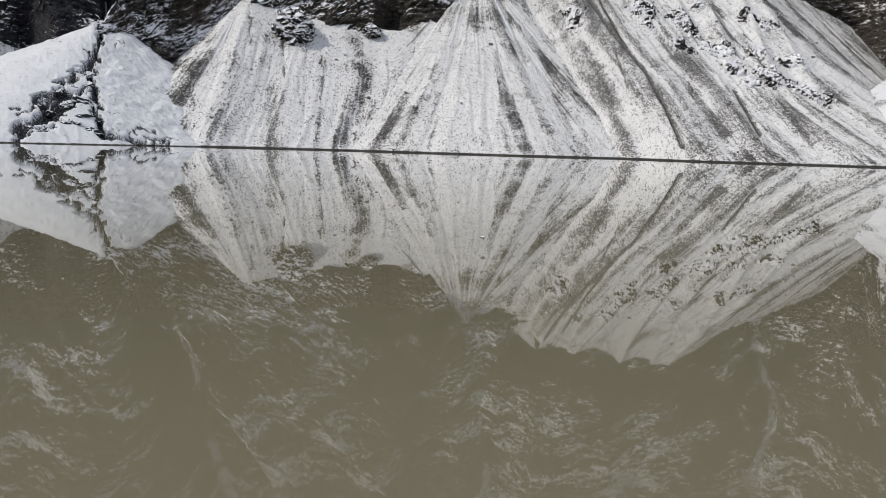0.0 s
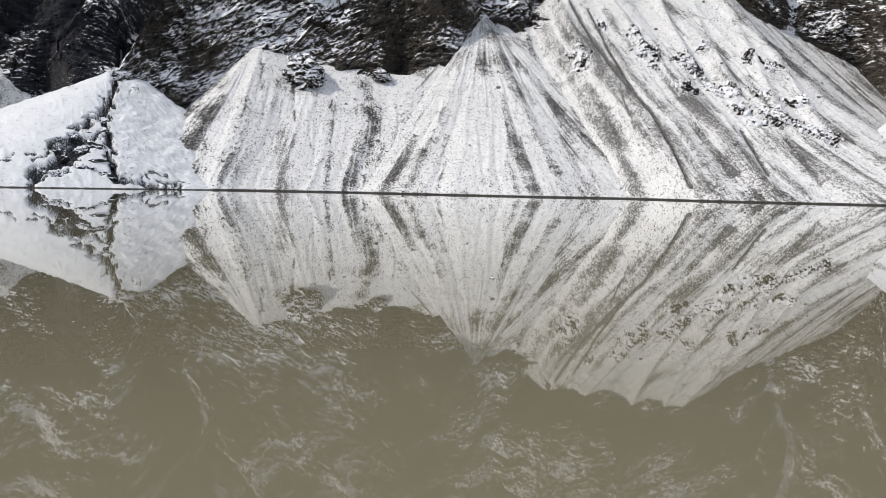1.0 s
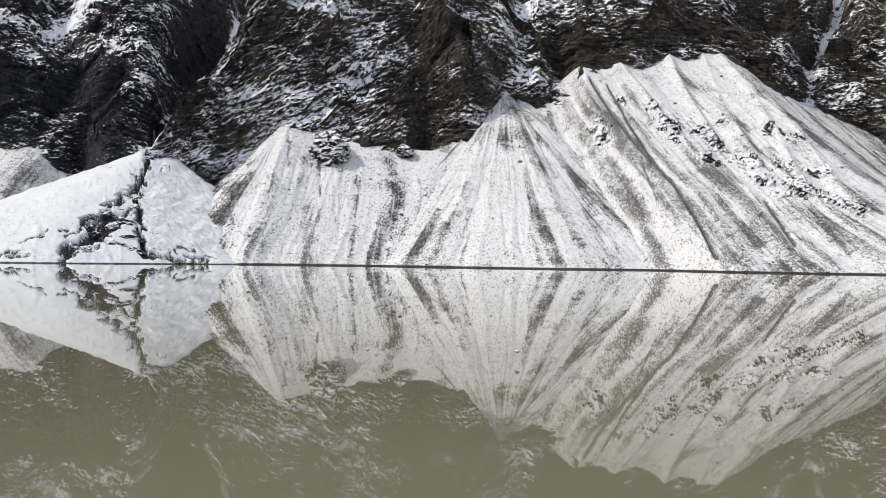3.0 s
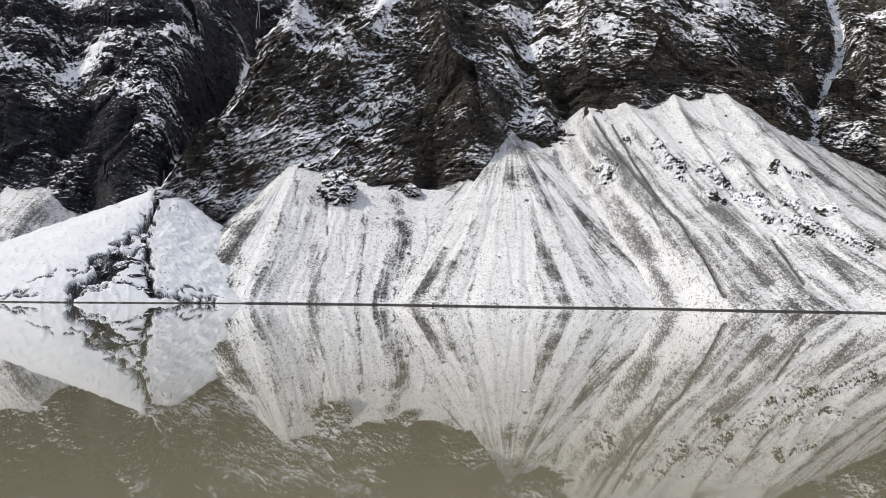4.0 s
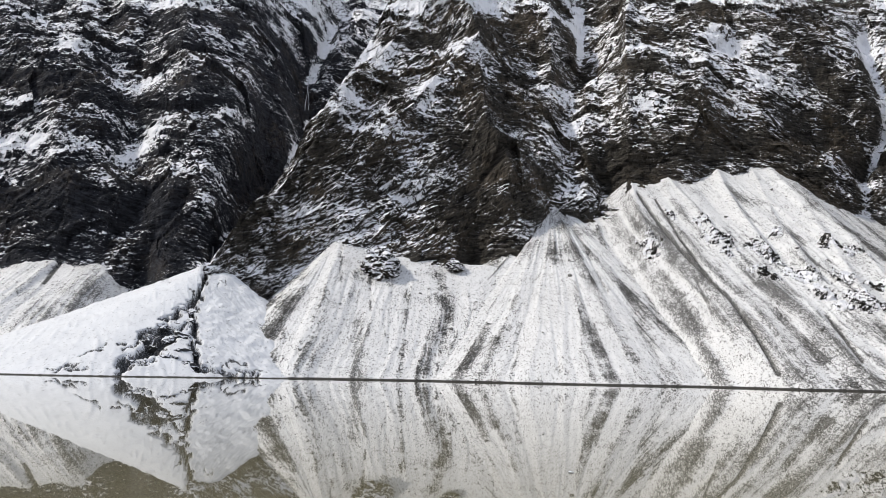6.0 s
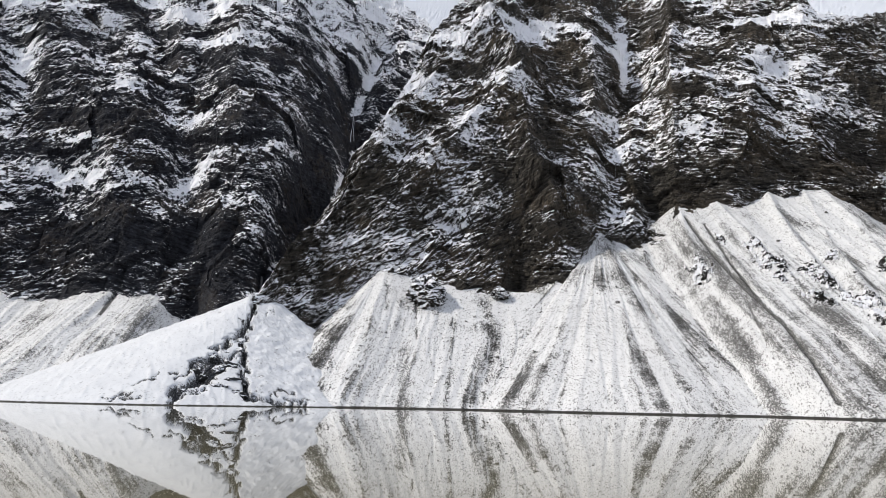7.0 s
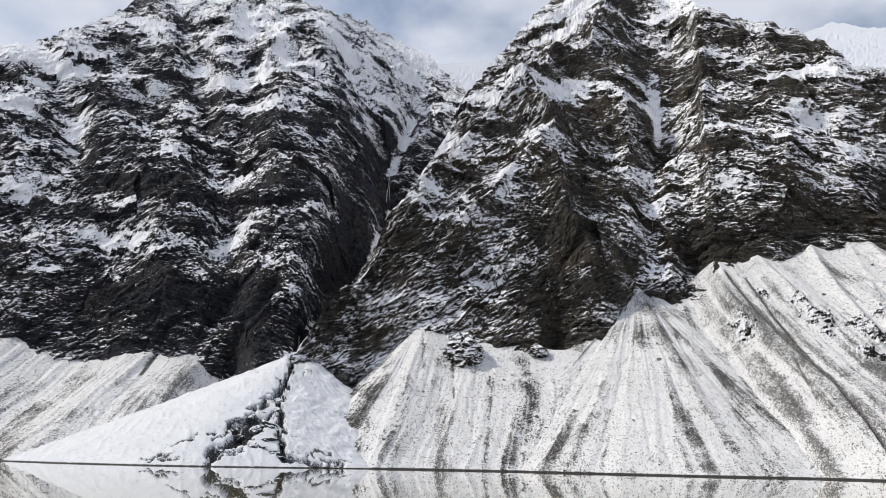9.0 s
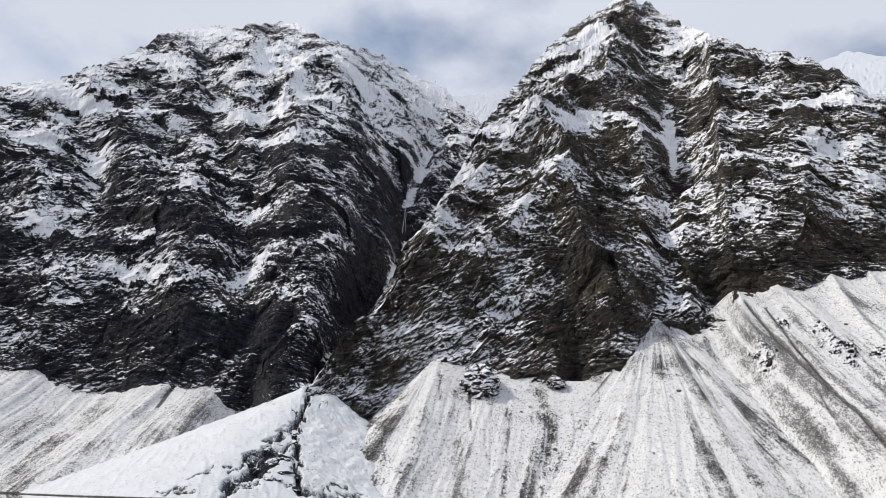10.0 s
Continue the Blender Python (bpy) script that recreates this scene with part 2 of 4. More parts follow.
# the left rock's blue tint is air haze mixed into its colour
ROCK_LEFT = rock_material("hazy_dark_bedrock", (0.014, 0.015, 0.019), (0.066, 0.069, 0.083), (0.080, 0.068, 0.062), (0.24, -0.30, -185.0))
ROCK_RIGHT = rock_material("brown_bedrock", (0.019, 0.0182, 0.0172), (0.118, 0.106, 0.091), (0.140, 0.113, 0.085), (0.52, -0.04, -22.0))
# far ridge: cloud shade and haze are put into the grey-blue snow colours
FAR_SHADED_SNOW = rock_material("cloud_shaded_far_rock", (0.05, 0.05, 0.055), (0.12, 0.12, 0.12), (0.10, 0.09, 0.08), (0.1, -0.2, 0.0), 0.22, (0.52, 0.55, 0.61), (0.60, 0.63, 0.69))
OUTCROP_ROCK = rock_material("snowy_outcrop_rock", (0.012, 0.012, 0.012), (0.060, 0.057, 0.052), (0.085, 0.07, 0.055), (0.2, -0.4, 100.0), 0.26)
SCREE = scree_material("snow_dusted_scree", (0.030, 0.0297, 0.0292), (0.128, 0.125, 0.120), (0.705, 0.705, 0.710), 0.5)
# near-black stone colours also carry the painted shade of the cone's cuts
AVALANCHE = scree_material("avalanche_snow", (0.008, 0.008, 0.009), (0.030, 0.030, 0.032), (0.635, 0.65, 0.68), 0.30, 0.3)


def stone_material():
    m = Nodes("loose_stone")
    fine = m.noise(2.5, 5, 0.65)
    info = m.add("ShaderNodeNewGeometry").outputs["Random Per Island"]
    tone = m.mix(info, (0.045, 0.044, 0.042), (0.15, 0.145, 0.135))
    tone = m.mix(m.span(fine, 0.4, 0.7), tone, (0.09, 0.085, 0.078))
    cover = m.span(m.math("ADD", m.normal_z(), m.math("MULTIPLY", m.math("SUBTRACT", fine, 0.5), 0.7)), 0.62, 0.8)
    m.bump(fine, 0.15)
    return m.done(m.mix(cover, tone, SNOW_WHITE), 0.85)


STONE = stone_material()


def water_material():
    m = Nodes("silty_glacier_water")
    silt = m.mix(m.noise(0.02, 3), (0.152, 0.139, 0.094), (0.179, 0.164, 0.111))
    ripple = m.noise(0.35, 3, 0.5, (1.0, 0.35, 1.0))
    m.bump(ripple, 0.004, 0.5)
    return m.done(silt, 0.014, IOR=1.42)


WATER = water_material()


def gravel_material():
    m = Nodes("shore_gravel")
    c, d, tint = m.cells(6.0)
    m.bump(m.math("SUBTRACT", 1.0, d), 0.05)
    return m.done(m.mix(m.math("MULTIPLY", c, m.noise(0.4, 4)), (0.06, 0.058, 0.054), (0.26, 0.25, 0.23)), 0.9)


GRAVEL = gravel_material()

# ---------------------------------------------------------------- scree fans: the plan
# name: apex azimuth, apex elevation, range, slope at the apex, slope at the toe, stones, ribs (m), spread of the cone in degrees (from, to; 180 faces the lake)
FANS = {
    "left": (-15.2, 10.25, 345, 0.78, 0.59, 0.30, 0.6, (177.13, 268)),
    "great": (1.75, 13.6, 387, 0.86, 0.56, 0.40, 0.9, (85, 275)),
    "slot": (4.8, 13.0, 396, 0.86, 0.59, 0.36, 0.8, (110, 225)),
}
REACH = 145.0
CONE = (-24.7, 7.7, 330, 0.50, 0.36)
# steep slopes whose runs all go the same way down: a point of the top line, the way down, the way along, the slopes, and the top line's height
SHEETS = {
    "slope": ((54.0, 396.0), (0.2, -0.98), (0.98, 0.2), 0.84, 0.54,
              [(-90, 0), (-60, 60), (-14, 96), (-3, 107.5), (2, 108), (9, 108.5), (25, 112.5), (36, 112), (50, 117), (60, 117), (77, 120.5), (90, 116), (118, 103), (150, 90), (178, 80), (230, 62)]),
    "middle": ((-90.45, 332.9), (0.05, -0.99875), (0.99875, 0.05), 0.78, 0.59,
               [(-70, -20), (-40, 18), (-12, 51), (-4, 63), (0, 66.5), (6, 64.5), (12, 61.5), (21, 59), (35, 57), (50, 54.5), (60, 52.5), (70, 53), (80, 51), (100, 36), (130, 10)]),
    "far_slope": ((-194.0, 314.0), (0.16, -0.987), (-0.987, -0.16), 0.72, 0.38,
                  [(-60, 20), (-16, 44), (-2, 57), (6, 54), (16, 55), (26, 57.5), (40, 52), (55, 49), (70, 54), (90, 63), (120, 66), (200, 70)]),
}
MOUND = (38.0, 11.5, 384, 0.78, 0.62)


def cone_drop(rho, s0, s1, reach):
    """How far a fan's surface lies below its apex, rho metres out: steep above, easing to the toe."""
    q = np.minimum(rho / reach, 1.0)
    return s0 * rho - (s0 - s1) * reach * q * q / 2 - (s0 - s1) * np.maximum(rho - reach, 0.0) * 1.0


def top_of(key, along):
    """Height of a steep slope's top line."""
    return sum(knots(SHEETS[key][5], along + d) for d in (-6, -3, 0, 3, 6)) / 5


def apex(spec):
    if spec is FANS["left"]:
        return np.array([*SHEETS["middle"][0], top_of("middle", 0.0)])
    return place(np.float64(spec[0]), np.float64(spec[1]), np.float64(spec[2]))


def flank(x, y, a):
    """The avalanche cone falls away more steeply on the side of the scree."""
    return 1 + 0.34 * step(0.0, 0.8, (x - a[0]) / (np.hypot(x - a[0], y - a[1]) + 1e-6))


def lean(x, y, a):
    """The left fan falls away more steeply towards the avalanche cone."""
    return 1 + 0.30 * step(0.15, 0.8, (a[0] - x) / (np.hypot(x - a[0], y - a[1]) + 1e-6))


def sheet_height(key, x, y):
    """Height of a steep slope."""
    at, way, side, s0, s1 = SHEETS[key][:5]
    down = (x - at[0]) * way[0] + (y - at[1]) * way[1]
    along = (x - at[0]) * side[0] + (y - at[1]) * side[1]
    return top_of(key, along) - np.where(down > 0, cone_drop(np.maximum(down, 0), s0, s1, REACH), -0.7 * down)


def apron(x, y):
    """Height of the bare fans together."""
    best = np.full(np.broadcast(x, y).shape, -30.0)
    for spec in [*FANS.values(), CONE, MOUND]:
        a = apex(spec)
        k = flank(x, y, a) if spec is CONE else lean(x, y, a) if spec is FANS["left"] else 1.0
        best = np.maximum(best, a[2] - cone_drop(k * np.hypot(x - a[0], y - a[1]), spec[3], spec[4], REACH))
    for key in SHEETS:
        best = np.maximum(best, sheet_height(key, x, y))
    return best


def foot_range(az, el_foot):
    """Range at which the fans' surface first rises to elevation el_foot along each azimuth."""
    r = np.arange(235.0, 480.0, 0.5)
    a = np.radians(az)[:, None]
    slope = (apron(r * np.sin(a), r * np.cos(a)) - EYE) / r
    above = slope >= np.tan(np.radians(el_foot))[:, None]
    first = np.where(above.any(1), above.argmax(1), slope.argmax(1))
    return r[first]


# ---------------------------------------------------------------- mountains
def smoothed(az, v, sigma):
    """v over az, blurred by sigma degrees."""
    even = np.arange(az[0], az[-1], 0.1)
    k = np.exp(-0.5 * (np.arange(-4 * sigma, 4 * sigma + 0.05, 0.1) / sigma) ** 2)
    half = len(k) // 2
    w = np.convolve(np.pad(np.interp(even, az, v), half, mode="edge"), k / k.sum(), "valid")[:len(even)]
    return np.interp(az, even, w)


def massif(name, az, skyline, foot, steep, features, patches, seed, dip, rows, rough=1.0, snow=0.0, range_of=None, crag=0.4, material=None, label="", recede=()):
    """A rock wall that rises from the fans to its skyline, with bedded ledges, gullies and spurs."""
    top = knots(skyline, az)
    low = knots(foot, az)
    top = np.maximum(top + crag * fbm(az * 1.1, 0.0, 0.0, 4, seed, 0.6) * np.clip((top - low) / 6, 0.1, 1), low + 0.3)
    r0 = foot_range(az, low) if range_of is None else knots(range_of, az)
    if recede:
        r0 = np.where(az > recede[0][0], np.maximum(r0, knots(recede, az)), r0)
    rs = smoothed(az, r0, 3.0)
    r0 = smoothed(az, np.clip(r0, rs - 22, rs + 22), 0.45)
    v = np.linspace(0, 1, rows)[None, :]
    start = low - 5.0
    el = start[:, None] + (top - start)[:, None] * v
    azg = np.broadcast_to(az[:, None], el.shape)
    # range along each column, by the slope of the wall
    beta = np.radians(steep[0] + (steep[1] - steep[0]) * step(0.0, steep[2], el - low[:, None]))
    e = np.radians(el)
    grow = 1 / np.cos(e) ** 2 / (np.tan(beta) - np.tan(e))
    log_r = np.concatenate([np.zeros((len(az), 1)), np.cumsum((grow[:, 1:] + grow[:, :-1]) / 2 * np.diff(e, axis=1), 1)], 1)
    at_foot = np.array([np.interp(l, el_, g) for l, el_, g in zip(low, el, log_r)])
    above = el - low[:, None]
    r = rs[:, None] * np.exp(log_r - at_foot[:, None]) + (r0 - rs)[:, None] * np.exp(-np.maximum(above, 0) / 2.2)
    p = place(azg, el, r)
    x, y, z = p[..., 0], p[..., 1], p[..., 2]
    crown = 1 - 0.75 * step(0.92, 1.0, v)
    free = 0.14 + 0.26 * step(0.0, 1.2, above) + 0.60 * step(0.6, 6.0, above)
    loose = (0.55 + 0.45 * step(0.0, 1.5, above)) * (1 - 0.6 * step(0.94, 1.0, v))
    fine = 1 - 0.65 * step(15, 29, el)
    out = np.zeros_like(r)
    bias = np.full_like(r, snow) + 0.14 * step(11, 30, el) + 0.44 * fbm(x / 44, y / 44, z / 26, 5, seed + 30, 0.66) + 0.08 * perlin(x / 170, y / 170, z / 120, seed + 31)
    bend_a, bend_e = 4 * fbm(x / 60, y / 60, z / 60, 4, seed + 5), 3 * fbm(x / 50, y / 50, z / 50, 4, seed + 6)
    for line, width, depth, more in features:
        d, along = near_line(azg + 0.1 * width * bend_a, el + 0.1 * width * bend_e, line)
        out = out - depth * free * np.maximum(crown, 0.5) * (np.exp(-(d / width) ** 2) if depth > 0 else np.exp(-d / width))
        bias = bias + more * np.exp(-(d / (0.62 * width)) ** 4)
    for a, b, wa, wb, more in patches:
        wob = 0.35 * fbm(x / 22, y / 22, z / 12, 3, seed + 9)
        bias = bias + more * np.exp(-(((azg - a) / wa + wob) ** 2 + ((el - b) / wb + wob) ** 2) ** 1.5)
    bias = np.maximum(bias, -0.34)
    slant = knots(dip, az)
    rise = 480 * np.concatenate([[0], np.cumsum((slant[1:] + slant[:-1]) / 2 * np.diff(np.radians(az)))])
    # crags: broad buttresses, then ribs, then blocks
    wx, wy, wz = (2.6 * fbm(x / 30, y / 30, z / 30, 3, seed + k) for k in (21, 22, 23))
    xa, ya, za = x + wx, y + wy, z + wz
    zb = za - rise[:, None]
    out = out + 10 * rough * free * crown * (ridged(xa / 140, ya / 140, za / 200, 1, seed + 1) - 0.5)
    out = out + 6 * rough * free * crown * (ridged(xa / 62 + za / 150, ya / 62, za / 95, 1, seed + 2) - 0.5)
    out = out + 4.2 * rough * free * crown * facets(xa / 34, ya / 34, za / 28, seed + 3) + 1.6 * rough * free * crown * (ridged(xa / 27, ya / 27, za / 31, 1, seed + 33) - 0.5)
    out = out + 2.0 * rough * loose * facets(xa / 15, ya / 15, zb / 10, seed + 4)
    out = out + 1.6 * (0.8 + 0.2 * fine) * rough * loose * facets(x / 6 + wx / 6, y / 6 + wy / 6, zb / 3.4, seed + 12)
    out = out + 0.70 * fine * rough * loose * facets(x / 3.4 + wx / 4, y / 3.4 + wy / 4, zb / 1.7, seed + 16)
    out = out + 0.4 * (0.4 + 0.6 * fine) * rough * loose * ridged(xa / 7, ya / 7, zb / 4, 1, seed + 14)
    out = out + 0.5 * fine * rough * ridged(x / 2.6, y / 2.6, z / 1.9, 1, seed + 13)
    # beds: ledges with steep faces between, broken and warped
    lift = z - rise[:, None] + 9 * fbm(x / 100, y / 100, z / 100, 3, seed + 7) + 1.0 * fbm(x / 11, y / 11, z / 11, 3, seed + 8)
    for period, part in ((15.0, 0.11), (6.1, 0.14)):
        q = lift / period + seed * 0.37
        fr = q - np.floor(q)
        strength = np.clip(0.4 + 1.6 * perlin(x / (3.0 * period), y / (3.0 * period), z / (2.0 * period), seed + int(period)), 0, 1.2)
        out = out + part * strength * rough * loose * period * (fr - step(0.6, 1.0, fr))
    # push the wall out along its normal, which leans back with the slope
    way = np.stack([-np.sin(beta) * np.sin(np.radians(azg)), -np.sin(beta) * np.cos(np.radians(azg)), np.cos(beta)], -1)
    p = p + way * out[..., None]
    r = np.hypot(p[..., 0], p[..., 1])
    # the far side, down to the ground behind
    drop = np.linspace(0, 1, 14)[1:] ** 1.2
    ridge = p[:, -1, :]
    away = ridge / np.linalg.norm(ridge[:, :2], axis=1)[:, None]
    back = []
    for d in drop:
        b = ridge + away * np.array([1, 1, 0]) * (d * (ridge[:, 2:3] + 6) * 1.25)
        b[:, 2] = ridge[:, 2] - d * (ridge[:, 2] + 6)
        wob = 10 * np.sin(d * np.pi) * fbm(b[:, 0] / 60, b[:, 1] / 60, d * 3, 3, seed + 11)
        b[:, 2] += wob
        back.append(b)
    p = np.concatenate([p, np.stack(back, 1)], 1)
    bias = np.concatenate([bias, np.repeat(bias[:, -1:], len(drop), 1)], 1)
    me = grid_mesh(name, p, False, False, snow=bias)
    ob = mesh_thing(name, me, material)
    tagged(ob, label, "mountain")
    return ob, az, el, r


def spread(lo, hi, inner_lo, inner_hi, stepsize, coarse):
    return np.concatenate([np.arange(lo, inner_lo, coarse), np.arange(inner_lo, inner_hi, stepsize), np.arange(inner_hi, hi + coarse, coarse)])


LEFT_SKY = [(-85, 6), (-70, 14), (-58, 22), (-49.4, 25.5), (-46.9, 26.7), (-45.8, 27.2), (-42.4, 29.1), (-40.9, 30.1), (-38.7, 32.2), (-35.7, 33.2), (-33.4, 33.4), (-29.7, 34.3),
            (-27.6, 34.0), (-24.6, 33.5), (-21.5, 33.1), (-19.4, 32.4), (-17.4, 31.6), (-14.8, 30.8), (-13.4, 29.4), (-12.0, 28.7), (-10, 26), (-7, 20)]
LEFT_FOOT = [(-85, 5), (-60, 6.5), (-45.6, 7.3), (-43.6, 7.4), (-41.4, 6.6), (-39.5, 6.1), (-37.4, 6.6), (-35.2, 7.3), (-33.6, 7.0), (-31.9, 7.3), (-30.4, 5.4), (-29.5, 5.6), (-27.5, 6.7),
             (-25.1, 7.4), (-24.2, 7.3), (-22.9, 6.8), (-21.5, 6.0), (-18, 6.0), (-7, 6.0)]
GULLY = [(-11.8, 28.4), (-14.2, 27.6), (-16.2, 26.7), (-17.1, 24.7), (-17.9, 23.5), (-18.1, 22.4), (-17.9, 19.8), (-17.7, 18.9), (-18.7, 17.8), (-20.1, 15.1), (-21.8, 12.8), (-23.8, 10.3), (-24.5, 9.0), (-24.5, 7.0)]
left_features = [
    (GULLY[2:], 1.15, 14.0, -0.10),
    (GULLY[6:10], 0.50, 5.0, 0.75),
    (GULLY[2:5], 0.7, 4.0, 0.5),
    (GULLY[9:12], 0.45, 0.0, 0.35),
    ([(-24.4, 9.8), (-24.4, 7.0)], 0.28, 12.0, -0.4),
    ([(-22.5, 31.5), (-21.5, 28.5), (-19.5, 25.5), (-18.5, 23.5)], 1.0, 5.0, 0.05),
    ([(-21.2, 18.4), (-21.3, 16.1), (-23.0, 14.6)], 1.1, 12.0, -0.5),
    ([(-24.0, 31.0), (-23.4, 26.0), (-22.2, 22.0), (-23.0, 19.0), (-25.0, 15.5), (-26.6, 12)], 2.2, -7.0, 0.0),
    ([(-29.5, 34), (-29.0, 29), (-28.4, 25), (-27.0, 20.5)], 2.4, -9.0, 0.0),
    ([(-41, 30), (-40, 24), (-36.5, 17), (-34, 11)], 3.0, -10.0, 0.0),
    ([(-36, 33), (-33.5, 26), (-31.8, 21), (-31, 15)], 1.4, 9.0, 0.0),
    ([(-45.5, 26.5), (-43.0, 23.5), (-41.6, 20.5)], 1.0, 8.0, 0.0),
    ([(-26.6, 12.0), (-28.3, 9.4), (-29.6, 7.0)], 0.4, 8.0, -0.2),
    ([(-29, 12), (-31.5, 9), (-33, 6)], 0.6, 6.0, -0.2),
]
# where snow lies (or is blown off): azimuth, elevation, half widths, how much
left_patches = [(-30.1, 30.8, 3.3, 1.4, 0.35), (-27.6, 29.6, 1.4, 1.0, 0.4), (-31.5, 26.8, 2.3, 0.6, 0.4), (-46.2, 26.1, 2.0, 1.0, 0.6), (-43.7, 25.5, 2.1, 0.3, 0.6), (-45.5, 22.9, 2.6, 0.5, 0.5), (-42.1, 22.3, 0.8, 0.8, 0.5),
                (-21.3, 30.0, 2.5, 2.3, 0.16), (-19.1, 27.6, 2.2, 1.7, 0.2), (-23.4, 32.4, 2.0, 1.4, 0.2), (-15.8, 30.5, 2.2, 1.7, 0.5), (-38.2, 29.6, 1.3, 0.5, 0.4), (-34.2, 32.6, 4.7, 0.6, 0.25)]
left_patches += [(-23.9, 22.7, 1.4, 1.0, 0.3), (-24.6, 18.1, 2.7, 0.4, 0.34), (-27.1, 15.7, 4.0, 1.5, 0.06), (-27.0, 18.0, 5.0, 4.0, -0.06), (-44.6, 16.7, 1.0, 0.5, 0.5), (-37.4, 11.7, 1.4, 0.3, 0.55), (-36.1, 16.5, 2.4, 0.6, 0.25), (-35.5, 21.0, 1.0, 0.4, 0.35),
                 (-32.1, 21.1, 0.8, 0.6, 0.35), (-28.9, 28.2, 0.4, 1.0, 0.45), (-38.6, 14.5, 3.1, 0.4, 0.2), (-42.7, 11.9, 1.1, 0.2, 0.5)]
left_patches += [(-21.2, 17.4, 1.8, 2.0, -0.35), (-35.2, 10.2, 13.8, 1.7, -0.2), (-43, 16.5, 4.0, 3.0, 0.16), (-37.5, 14.0, 3.5, 2.0, 0.2), (-22.0, 22.5, 2.2, 3.5, -0.10), (-28.3, 10.1, 3.8, 1.9, -0.06), (-26.0, 9.6, 2.2, 2.2, 0.1), (-40.5, 28.1, 1.2, 1.2, -0.10), (-44.3, 24.6, 1.5, 0.5, -0.20), (-23.0, 27.4, 1.2, 1.7, -0.15)]
az_left = spread(-85, -7, -50, -9.5, 0.078, 1.0)
left_mountain, L_AZ, L_EL, L_R = massif("mountain", az_left, LEFT_SKY, LEFT_FOOT, (63, 49, 7.0), left_features, left_patches, 3,
    [(-85, 0.20), (-40, 0.24), (-31, 0.12), (-25, -0.25), (-7, -0.3)], 400, 1.0, 0.0, None, 0.35, ROCK_LEFT, "dark rock mountain with fresh snow on its ledges above the lake",
    [(-24.0, 336), (-22.8, 342), (-21.6, 362), (-19, 388), (-7, 460)])

RIGHT_SKY = [(-25.0, 6.8), (-24.3, 8.1), (-22.7, 10.6), (-20.7, 13.0), (-19.0, 15.6), (-18.0, 17.8), (-16.6, 19.4), (-14.6, 22.8), (-12.7, 25.8), (-11.8, 27.9), (-10.3, 29.3), (-8.3, 31.3), (-6.0, 33.3), (-3.7, 34.7), (-1.7, 35.3),
             (0.9, 36.0), (3.7, 35.3), (5.5, 34.2), (8.0, 32.6), (9.7, 31.9), (11.3, 31.1), (13.7, 30.4), (15.2, 29.6), (16.7, 28.7), (18.2, 27.2), (19.6, 26.4), (26, 25.5), (34, 25), (50, 18), (70, 6)]
RIGHT_FOOT = [(-25.0, 7.4), (-24.2, 7.3), (-22.9, 6.8), (-21.5, 6.0), (-18.2, 8.0), (-15.2, 10.1), (-13.8, 9.5), (-11.6, 9.2), (-9.4, 8.8), (-6.0, 8.6), (-3.4, 8.4), (-1.3, 9.2), (0.5, 10.9), (1.75, 13.3), (2.7, 12.4), (4.3, 11.8), (5.6, 11.3),
              (7.2, 12.6), (7.8, 14.3), (8.6, 14.2), (10.3, 14.6), (12.0, 14.3), (13.9, 15.0), (15.7, 14.5), (17.5, 14.8), (19.2, 13.7), (21.5, 12.1), (23.3, 11.2), (25.0, 10.3), (26.7, 9.2), (27.9, 8.7), (31, 9.6), (40, 9), (70, 3)]
